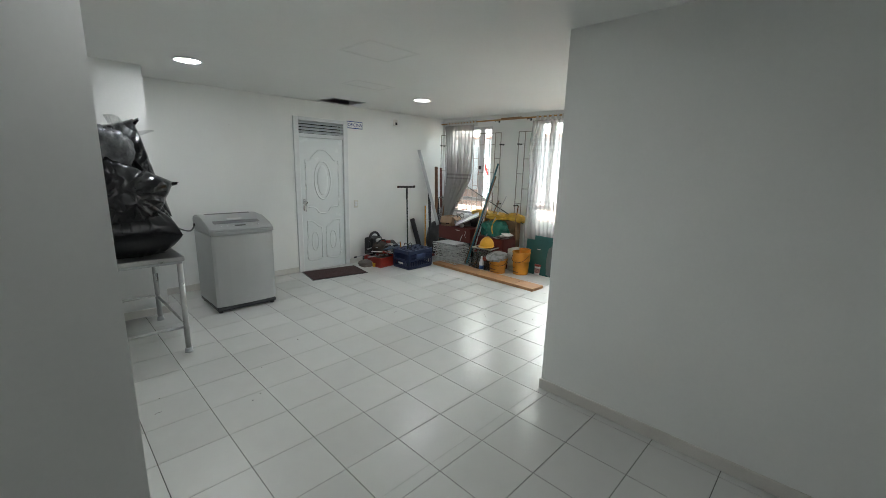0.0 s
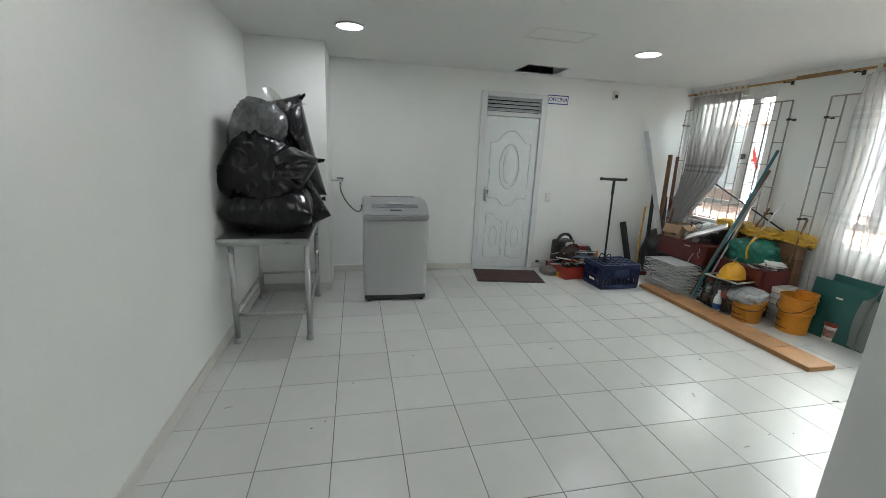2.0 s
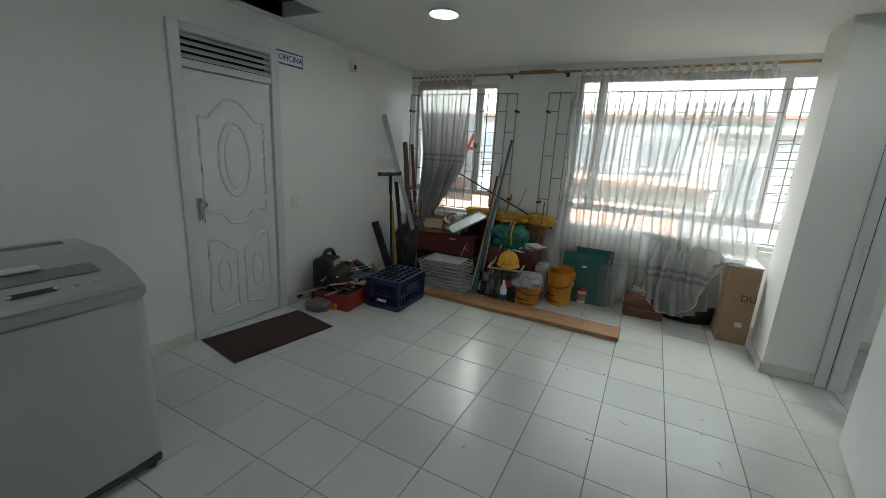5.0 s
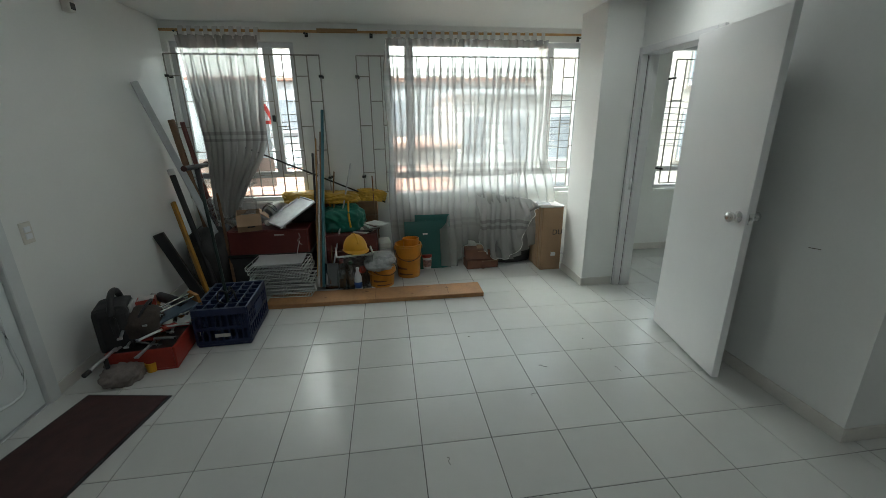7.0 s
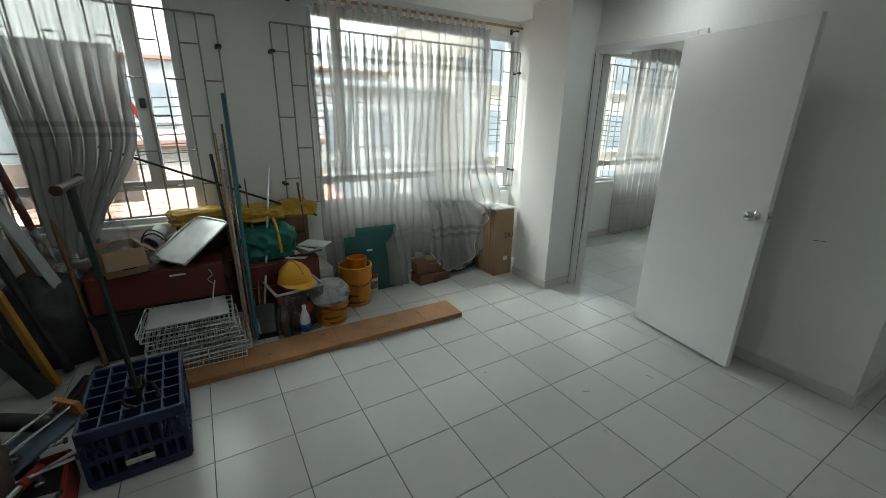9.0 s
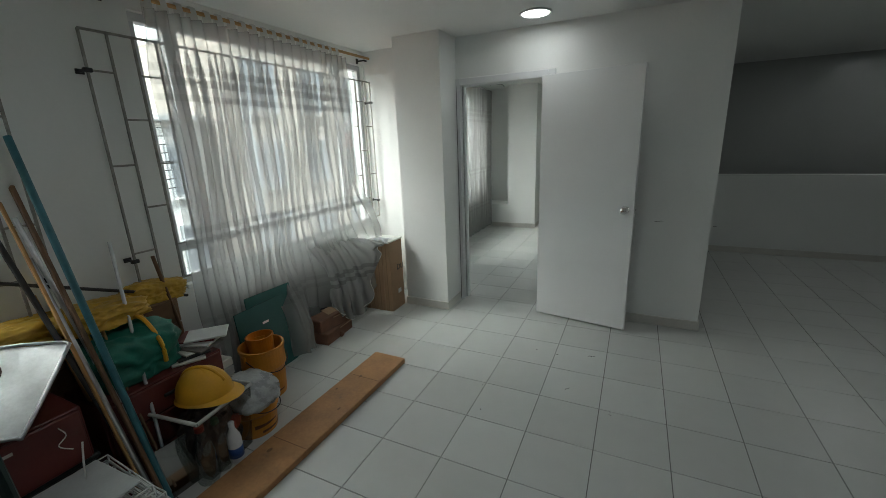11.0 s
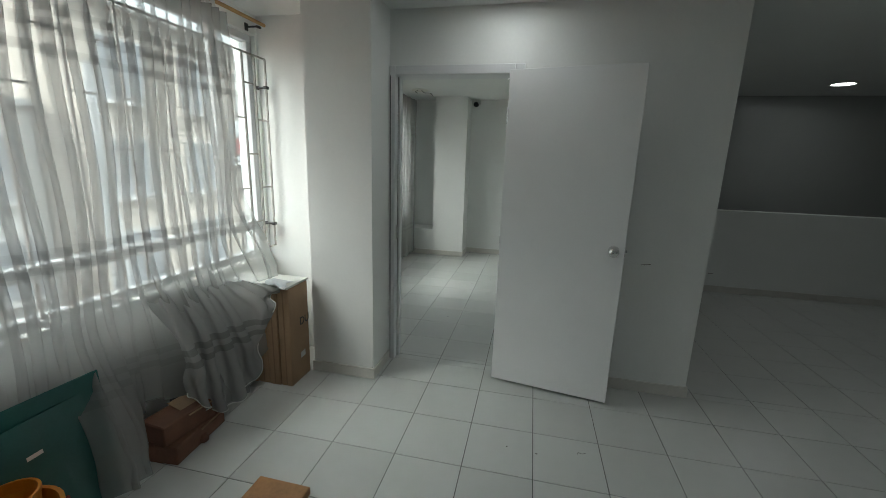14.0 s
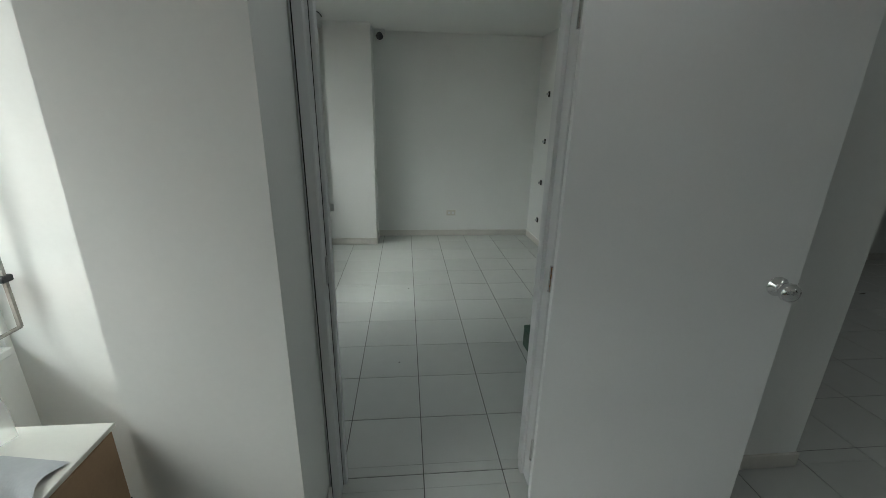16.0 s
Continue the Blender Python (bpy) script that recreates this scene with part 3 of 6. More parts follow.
for s, yy in ((1, 0.0), (-1, -0.04)):
    m = pose(-0.665, yy, 0.975, -90 * s, 0, 0)
    part("knob", lathe([(0.031, 0), (0.031, 0.004), (0.014, 0.008), (0.012, 0.026), (0.024, 0.034), (0.029, 0.048), (0.026, 0.060), (0.010, 0.066)], None, 24, m), CHROME, leaf, "chrome round knob", smooth=True)
part("latch", box((-0.728, -0.030, 0.945), (-0.724, -0.010, 1.005), 0.001), CHROME, leaf)
part("latch_bolt", box((-0.738, -0.026, 0.968), (-0.726, -0.014, 0.984), 0.002), CHROME, leaf)
for z in (0.25, 0.95, 1.72):
    part("hinge", rod((0.004, -0.036, z - 0.045), (0.004, -0.036, z + 0.045), 0.007), CHROME, leaf, "steel hinge")

# ---- washing machine ----
def washing_machine():
    t = thing("washing_machine", "silver top-loading washing machine with smoked lid", "washing machine", pose(1.555, 4.235, 0))
    bm = bmesh.new()
    prof = [(-0.30, 0.0), (-0.30, 0.56), (-0.285, 0.58), (0.285, 0.58), (0.30, 0.56), (0.30, 0.0), (0.27, -0.012), (0.15, -0.022), (0, -0.026), (-0.15, -0.022), (-0.27, -0.012)]
    lo = [bm.verts.new((x, y, 0.065)) for x, y in prof]
    hi = [bm.verts.new((x * 1.01, y, 0.80)) for x, y in prof]
    n = len(prof)
    for k in range(n):
        bm.faces.new((lo[k], hi[k], hi[(k + 1) % n], lo[(k + 1) % n]))
    bm.faces.new(lo)
    bm.faces.new(hi[::-1])
    bmesh.ops.recalc_face_normals(bm, faces=list(bm.faces))
    bmesh.ops.bevel(bm, geom=[e for e in bm.edges], offset=0.004, segments=1, affect="EDGES")
    part("body", bm, WASHER, t, "brushed silver steel body")
    bm = box((-0.295, -0.015, 0.02), (0.295, 0.57, 0.064), 0.01)
    part("plinth", bm, SMOKE, t, "dark grey plinth")
    for x in (-0.26, 0.26):
        for y in (0.02, 0.53):
            part("foot", rod((x, y, 0), (x, y, 0.03), 0.02), BLACK, t)
    side = [(-0.035, 0.803), (-0.035, 0.850), (-0.020, 0.862), (0.10, 0.892), (0.30, 0.948), (0.42, 0.968), (0.54, 0.962), (0.58, 0.93), (0.58, 0.803)]
    bm = prism([(y, z) for y, z in side], 0.61)
    bm.transform(Matrix.Rotation(radians(90), 4, "Z") @ Matrix.Translation((0, -0.305, 0)))
    bmesh.ops.bevel(bm, geom=list(bm.edges), offset=0.012, segments=2, affect="EDGES")
    top_ = part("top", bm, WASHER_TOP, t, "grey plastic top")
    slope = math.degrees(math.atan2(0.056, 0.20))
    part("lid", moved(box((-0.225, 0.0, 0), (0.225, 0.33, 0.006), 0.003), pose(0, 0.125, 0.898, slope * 0.78, 0, 0)), mat("lid_grey", (0.16, 0.165, 0.17), 0.22, var=0.06), top_, "smoked see-through lid")
    part("lid_handle", moved(box((-0.075, 0.0, 0.006), (0.075, 0.04, 0.016), 0.005), pose(0, 0.20, 0.918, slope * 0.78, 0, 0)), ALU, top_)
    part("display", moved(box((-0.06, 0.0, 0), (0.06, 0.028, 0.003), 0.001), pose(0, 0.045, 0.8800, slope * 0.9, 0, 0)), DARK, top_, "black display")
    for k in range(7):
        if abs(k - 3) > 0:
            part("button", moved(lathe([(0.008, 0), (0.008, 0.004), (0.004, 0.005)], None, 10), pose(-0.18 + k * 0.06, 0.058, 0.8835, slope * 0.9, 0, 0)), ALU, top_)
    part("hose_inlet", rod((-0.29, 0.50, 0.86), (-0.32, 0.50, 0.86), 0.014), BLACK, t)
    return t


washing_machine()

tap = thing("wall_tap", "chrome wall tap on a bare steel pipe", "tap", pose(0.92, 5.10, 1.08))
part("pipe", rod((0, 0, 0), (0.10, 0, 0.004), 0.009), GALV, tap)
bm = rod((0.10, 0, 0.02), (0.10, 0, -0.035), 0.014)
rod((0.085, 0, 0.004), (0.13, 0, 0.004), 0.012, bm)
rod((0.10, 0, -0.035), (0.10, 0, -0.06), 0.017, bm)
part("tap_body", bm, CHROME, tap, smooth=True)
part("tap_lever", box((0.065, -0.007, 0.022), (0.135, 0.007, 0.034), 0.003), BLACK, tap)
part("washer_plate", rod((-0.001, 0, 0.08), (0.004, 0, 0.08), 0.012), GALV, tap)
hs = obj("water_hose", tube([(1.02, 5.10, 1.03), (1.025, 5.10, 0.97), (1.07, 5.04, 0.88), (1.15, 4.93, 0.80), (1.22, 4.80, 0.79), (1.25, 4.74, 0.86)], 0.008), mat("hose_grey", (0.12, 0.12, 0.12), 0.4), smooth=True)
tagged(hs, "thin grey flexible water hose from tap to washer", "hose")

# ---- steel table with bags ----
def steel_table():
    t = thing("steel_table", "worn stainless steel work table with tubular legs", "table", pose(0.555, 3.97, 0))
    part("tabletop", box((-0.315, -0.51, 0.765), (0.305, 0.51, 0.80), 0.006), STEEL, t, "scratched steel top")
    part("apron", box((-0.300, -0.497, 0.745), (0.290, 0.497, 0.766), 0.003), GALV, t)
    legs = [(-0.235, -0.465), (0.275, -0.465), (-0.255, 0.455), (0.255, 0.465)]
    for x, y in legs:
        leg = part("leg", rod((x, y, 0.02), (x, y, 0.75), 0.021, seg=16), STEEL, t, smooth=True)
        part("foot", lathe([(0.030, 0), (0.031, 0.012), (0.027, 0.022), (0.027, 0.034), (0.022, 0.040)], None, 16, pose(x, y, 0)), GALV, leg, "dull levelling foot", smooth=True)
    for a, b, z in ((0, 1, 0.22), (2, 3, 0.25), (0, 2, 0.24), (1, 3, 0.24)):
        part("stretcher", rod((*legs[a], z), (*legs[b], z), 0.012, seg=12), STEEL, t, smooth=True)
    return t


steel_table()


def pillow(w, h, t, seed, n=56, fill=0.5):
    """A filled sack with flat welded edges and pulled-out corners, standing in x and z about its base."""
    own = bmesh.new()
    off = Vector((seed * 5.1, seed * 2.3, seed * 8.7))
    grid = {}
    for side in (-1, 1):
        for i in range(n + 1):
            for j in range(n + 1):
                u, v = 2 * i / n - 1, 2 * j / n - 1
                rim = i in (0, n) or j in (0, n)
                if rim and (1, i, j) in grid or rim and (-1, i, j) in grid:
                    grid[(side, i, j)] = grid.get((-1, i, j)) or grid[(1, i, j)]
                    continue
                puff = ((1 - abs(u) ** 4) * (1 - abs(v) ** 4)) ** fill
                edge = max(abs(u), abs(v))
                ang = math.atan2(v, u)
                pucker = 0.30 * noise.noise(Vector((math.cos(ang) * 7, math.sin(ang) * 7, seed))) * edge ** 3
                lump = 0.22 * noise.noise(Vector((u * 1.7, v * 1.7, side)) + off)
                crease = 0.10 * (0.5 - abs(noise.noise(Vector((u * 4 + v * 2, v * 3 - u * 2, side * 3)) + off)))
                pinch_u, pinch_v = 1 - 0.045 * (1 - v * v) * u * u, 1 - 0.045 * (1 - u * u) * v * v
                y = 0.0 if rim else side * t / 2 * puff * max(0.15, 1 + lump + pucker + crease)
                y += 0.012 * noise.noise(Vector((ang * 3, edge * 2, seed))) * edge
                grid[(side, i, j)] = own.verts.new((u * w / 2 * pinch_u, y, (v * pinch_v + 1) * h / 2))
        for i in range(n):
            for j in range(n):
                q = [grid[(side, i, j)], grid[(side, i + 1, j)], grid[(side, i + 1, j + 1)], grid[(side, i, j + 1)]]
                own.faces.new(q if side < 0 else q[::-1])
    return own


def rubbish_bag(m, size, seed, material, label):
    t = thing("rubbish_bag", label, "bag", m, "filled plastic bags on the table")
    part("bag_body", pillow(*size, seed), material, t, smooth=True)
    w, h = size[0], size[1]
    for sx in (-1, 1):
        part("bag_corner", sheet(10, 6, lambda u, v: (sx * (w * 0.46 + 0.055 * v), 0.016 * math.sin(u * 11 + seed) * (0.4 + v), h * 0.95 + 0.05 * (u - 0.5) * (1 - 0.5 * v) + 0.035 * v)), material, t, "pinched crumpled corner", smooth=True)
    return t


rubbish_bag(pose(0.565, 3.50, 0.965, -90, 0, 0), (0.62, 0.95, 0.36), 1, BAG, "filled shiny black plastic bag lying on the table")
rubbish_bag(pose(0.40, 3.74, 0.99, -12, 26, 0), (0.62, 0.56, 0.42), 2, BAG, "bulging black plastic bag leaning on the wall")
rubbish_bag(pose(0.745, 4.12, 0.99, -4, -13, 4), (0.40, 0.84, 0.34), 3, BAG, "tall black plastic bag standing at the back")
rubbish_bag(pose(0.86, 4.02, 0.81, 0, -26, 12), (0.27, 0.42, 0.26), 4, BAG, "small black plastic bag slumped over the edge")
cb = thing("rubbish_bag", "clear plastic bag packed with grey stuff on top", "bag", pose(0.405, 3.88, 1.36, 4, 22, 0), "filled plastic bags on the table")
part("bag_body", blob((0.33, 0.36, 0.44), 5, 0.16, 0.2, 10.0, 5, 3.0), BAG_CLEAR, cb, smooth=True)
part("bag_neck", sheet(20, 8, lambda u, v: (0.09 + 0.20 * (u - 0.5) * (0.4 + 1.2 * v), 0.03 * math.sin(u * 19) * (0.3 + v), 0.37 + 0.12 * v + 0.03 * math.sin(u * 8))), PLASTIC_COVER, cb, "crumpled loose clear end")

# ---- windows, bars and curtains ----
def window(n, cross, transom):
    y0, y1, z0, z1 = WIN[n]
    t = tagged(thing(f"window_{n}", "aluminium window with a low fixed pane under sliding panes", "window", pose(5.525, 0, 0)), kind="structure")
    e = 0.045
    bm = box((-0.03, y0, z1 - e), (0.03, y1, z1), 0.003)
    box((-0.03, y0, z0), (0.03, y1, z0 + e), 0.003, bm)
    box((-0.03, y0, z0 + e), (0.03, y0 + e, z1 - e), 0.003, bm)
    box((-0.03, y1 - e, z0 + e), (0.03, y1, z1 - e), 0.003, bm)
    box((-0.025, y0 + e, transom - 0.03), (0.025, y1 - e, transom + 0.03), 0.003, bm)
    part("window_frame", bm, WHITE_ALU, t, "dull white aluminium frame")
    for c, w in cross:
        part("mullion", box((-0.028, c - w, transom + 0.03), (0.022, c + w, z1 - e), 0.003), WHITE_ALU, t)
    ys = [y0 + e] + [v for c, w in cross for v in (c - w, c + w)] + [y1 - e]
    for a, b in zip(ys[::2], ys[1::2]):
        p = part("pane", box((-0.003, a, transom + 0.03), (0.003, b, z1 - e)), GLASS, t)
        p.visible_shadow = False
    p = part("pane", box((-0.003, y0 + e, z0 + e), (0.003, y1 - e, transom - 0.03)), GLASS, t)
    p.visible_shadow = False
    part("window_sill", box((-0.085, y0 + 0.003, z0 - 0.022), (-0.03, y1 - 0.003, z0 + 0.006), 0.004), PAINT, t, "white plastered sill")
    return t


window(1, [(4.365, 0.045)], 0.99)
window(2, [(1.60, 0.03), (3.05, 0.04)], 0.95)
window(3, [(-0.80, 0.03)], 0.95)
lt = obj("window_latch", box((5.455, 4.350, 1.50), (5.495, 4.385, 1.56), 0.006), BLACK)
tagged(lt, "black latch on the sliding window stile", "latch")


def grille(y0, y1, x, label, z0=0.80, z1=2.08, step=0.1135):
    t = thing("window_grille", label, "window grille", pose(x, y0, z0), "welded window grilles")
    w, h = y1 - y0, z1 - z0
    n = round(w / step)
    s = w / n
    part("rail", rod((0, 0, h), (0, w, h), 0.0065, seg=6), IRON, t)
    part("rail", rod((0, 0, 0), (0, w, 0), 0.0065, seg=6), IRON, t)
    up = box((-0.005, -0.005, 0), (0.005, 0.005, h))
    first = None
    for k in range(n + 1):
        if first is None:
            first = part("bar", up, IRON, t)
        else:
            o = new("bar", first.data)
            o.parent = t
            o.location = (0, k * s, 0)
    rung = None
    for k in range(n):
        zs = (0.20, 0.655, 1.10) if k % 2 else (0.43, 0.88)
        for z in zs:
            if rung is None:
                rung = part("rung", rod((0, 0.006, 0), (0, s - 0.006, 0), 0.005, seg=6), IRON, t)
                rung.location = (0, k * s, z)
            else:
                o = new("rung", rung.data)
                o.parent = t
                o.location = (0, k * s, z)
    for k in (0, n):
        for z in (0.16, 1.10):
            bm = rod((0, 0, 0), (X1 - x - 0.002, 0, 0), 0.007, seg=8)
            box((X1 - x - 0.010, -0.018, -0.012), (X1 - x - 0.001, 0.018, 0.012), 0.002, bm)
            box((-0.012, -0.018, -0.010), (0.012, 0.018, 0.010), 0.003, bm)
            o = part("bracket", bm, BLACK, t)
            o.location = (0, k * s, z)
    return t


grille(3.885, 5.215, 5.385, "dark welded iron window grille reaching past the window")
grille(1.275, 3.55, 5.385, "wide dark welded iron window grille with staggered rungs")
grille(-1.70, 0.27, 5.385, "dark welded iron window grille in the side room")

rodz = 2.275
cr = thing("curtain_rod", "long bamboo-coloured curtain rod on small brackets", "curtain rod", pose(5.365, 0, rodz))
part("pole", rod((0, 1.285, 0.01), (0, 5.20, -0.01), 0.011, seg=12), PINE, cr, smooth=True)
part("wrap", rod((0, 3.52, 0.006), (0, 3.88, 0.004), 0.019, seg=10), mat("wrap_brown", (0.30, 0.17, 0.07), 0.6), cr, "brown wrapped joint")
for y in (5.08, 3.99, 3.40, 1.345):
    bm = rod((0.0, 0, -0.012), (X1 - 5.365, 0, -0.012), 0.006)
    box((X1 - 5.365 - 0.010, -0.015, -0.035), (X1 - 5.365 - 0.001, 0.015, 0.012), 0.003, bm)
    rod((-0.016, 0, -0.022), (0.012, 0, -0.012), 0.008, bm)
    o = part("bracket", bm, BLACK, cr)
    o.location = (0, y, 0)


def smooth01(a, b, v):
    v = min(max((v - a) / (b - a), 0), 1)
    return v * v * (3 - 2 * v)


def wide_curtain(u, v):
    """Voile from the rod down; its far half is swept up over the cartons."""
    y_top = 3.275 - 1.57 * u
    swept = smooth01(0.50, 0.66, u)
    hem = 0.03 + 0.22 * smooth01(0.40, 0.52, u) - 0.16 * swept * math.sin(math.pi * smooth01(0.52, 0.92, u)) + 0.42 * smooth01(0.86, 1.0, u)
    z = 2.222 + (hem - 2.222) * v
    ph = 2 * math.pi * (23 * u + 0.35 * math.sin(5.3 * u) + 0.12 * math.sin(3 * v + 9 * u)) + 1.1 * noise.noise(Vector((u * 9, v * 1.3, 5)))
    deep = (0.034 - 0.010 * v) * (0.8 + 0.5 * noise.noise(Vector((u * 13, v * 0.8, 1))))
    fold = math.sin(ph) * deep + 0.008 * math.sin(2 * math.pi * 7.3 * u + 2 * v)
    pleat = 0.026 * math.sin(ph + 0.9) * smooth01(0.03, 0.15, v)
    low = smooth01(0.62, 1.0, v)
    bulge = 0.25 * swept * low * (0.6 + 0.4 * math.sin(math.pi * u))
    bulge += 0.19 * smooth01(0.30, 0.36, u) * (1 - smooth01(0.41, 0.48, u)) * smooth01(0.66, 0.95, v)
    y = y_top + pleat + 0.03 * v * math.sin(5 * u) - 0.05 * low * swept + 0.012 * math.sin(11 * v + 14 * u)
    x = 5.312 + fold * (1 - 0.55 * low * swept) - bulge + 0.012 * noise.noise(Vector((u * 22, v * 14, 3))) * low * 2
    return (min(x, 5.368), y, z)


cw = thing("curtain", "long grey striped voile curtain with its hem bundled up", "curtain", pose(0, 0, 0))
part("fabric", sheet(260, 60, wide_curtain), VOILE, cw, smooth=True)


def tab_header(thing_, y0, y1, n, material):
    """Cloth tabs that loop over the rod."""
    for k in range(n):
        y = y0 + (y1 - y0) * (k + 0.5) / n

        def f(u, v, y=y, lean=0.008 * math.sin(k * 2.7)):
            x = 5.365 - 0.019 * math.cos(math.pi * v)
            z = rodz - 0.075 + 0.100 * math.sin(math.pi * v) ** 0.6
            return (x, y + (u - 0.5) * 0.036 + lean * v, z)
        part("curtain_tab", sheet(3, 16, f), material, thing_, "pale cloth loop", smooth=True)


HEAD = mat("curtain_header", (0.60, 0.60, 0.58), 0.8, var=0.08)
tab_header(cw, 3.27, 1.71, 19, HEAD)


def swag(u, v):
    """The lower end of the curtain gathered up and laid against the cartons."""
    ph = 2 * math.pi * (5.5 * u + 0.35 * math.sin(3 * v)) + 1.8 * noise.noise(Vector((u * 4, v * 2, 8)))
    fold = (0.016 + 0.012 * v) * math.sin(ph) + 0.02 * noise.noise(Vector((u * 6, v * 5, 3)))
    hem = 0.30 - 0.20 * math.sin(math.pi * min(1.0, 1.25 * u)) + 0.34 * smooth01(0.62, 1.0, u)
    top = 0.78 - 0.07 * u
    y = 2.40 - 0.57 * u + 0.03 * v * math.sin(6 * u) + 0.010 * math.sin(2 * ph)
    out = math.sin(0.5 * math.pi * min(1.0, 1.5 * v)) * (0.20 + 0.10 * u)
    return (5.31 - out + fold, y, top + (hem - top) * v)


# same cloth as the curtain; the pouch's shade is put into a darker, denser colour
part("heaped_hem", sheet(110, 60, swag), sheer("heaped_voile_shaded", (0.33, 0.33, 0.325), 0.10, [(0.50, 0.016), (0.44, 0.016)], 0.28), cw, "crumpled gathered hem", smooth=True)
part("hem_edge", tube([swag(k / 30, 1.0) for k in range(31)], 0.0035, seg=5), HEAD, cw, "pale stitched hem", smooth=True)


def gathered_curtain(u, v):
    z = 2.222 - 1.60 * v
    pinch = smooth01(0.0, 0.55, v)
    yl = 5.07 - 0.17 * v
    yr = 4.385 + 0.04 * pinch + 0.30 * smooth01(0.52, 1.0, v)
    y = yl + (yr - yl) * u
    ph = 2 * math.pi * (9 * u + 0.25 * math.sin(4 * u) + 0.15 * math.sin(4 * v)) + noise.noise(Vector((u * 8, v * 1.5, 6)))
    fold = math.sin(ph) * (0.030 + 0.010 * pinch) + 0.006 * math.sin(2 * math.pi * 21 * u + v * 3)
    return (min(5.322 + fold - 0.16 * smooth01(0.45, 1, v), 5.37), y + 0.018 * math.sin(2 * ph) * pinch, z)


cg = thing("curtain", "short grey voile curtain gathered to one side", "curtain", pose(0, 0, 0))
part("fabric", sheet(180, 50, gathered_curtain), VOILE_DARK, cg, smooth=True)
tab_header(cg, 5.06, 4.37, 10, HEAD)


def room_curtain(u, v):
    z = 2.30 - 2.26 * v
    fold = math.sin(2 * math.pi * (15 * u + 0.12 * math.sin(3 * v))) * 0.032 + 0.012 * math.sin(2 * math.pi * 6.1 * u + 2 * v)
    return (5.33 + fold, -0.36 - 1.78 * u - 0.06 * v * (1 - u), z)


c3 = thing("curtain", "full-length grey voile curtain in the side room", "curtain", pose(0, 0, 0))
part("fabric", sheet(200, 40, room_curtain), VOILE, c3, smooth=True)
c4 = thing("curtain_rod", "wooden curtain rod in the side room", "curtain rod", pose(5.365, 0, rodz))
part("pole", rod((0, -2.14, 0), (0, 0.32, 0), 0.011), PINE, c4)
for y in (-2.08, 0.28):
    part("bracket", rod((0, y, -0.012), (X1 - 5.366, y, -0.012), 0.007), BLACK, c4)

# ---- along the window wall ----
plank = thing("plank", "long weathered pine plank lying on the floor", "plank", pose(4.535, 3.45, 0, 0, 0, -0.6))
bm = box((-0.125, -0.93, 0), (0.125, 0.93, 0.038), 0.004)
part("board", bm, WOOD, plank)
KNOT = mat("knot", (0.17, 0.085, 0.035), 0.6, var=0.3, scale=30)
for x, y, r in ((0.03, -0.62, 0.016), (-0.06, -0.30, 0.013), (0.05, 0.10, 0.018), (-0.03, 0.45, 0.012), (0.085, -0.45, 0.011)):
    part("knot", lathe([(r * 0.6, 0), (r * 0.55, 0.0008), (r * 0.2, 0.001)], None, 12, pose(x, y, 0.0375) @ Matrix.Diagonal((1, 1.7, 1, 1))), KNOT, plank, "dark wood knot")
for y in (-0.62, 0.02, 0.6):
    part("saw_mark", box((-0.118, y - 0.0015, 0.0375), (0.118, y + 0.0015, 0.0388)), KNOT, plank, "dark cross mark")


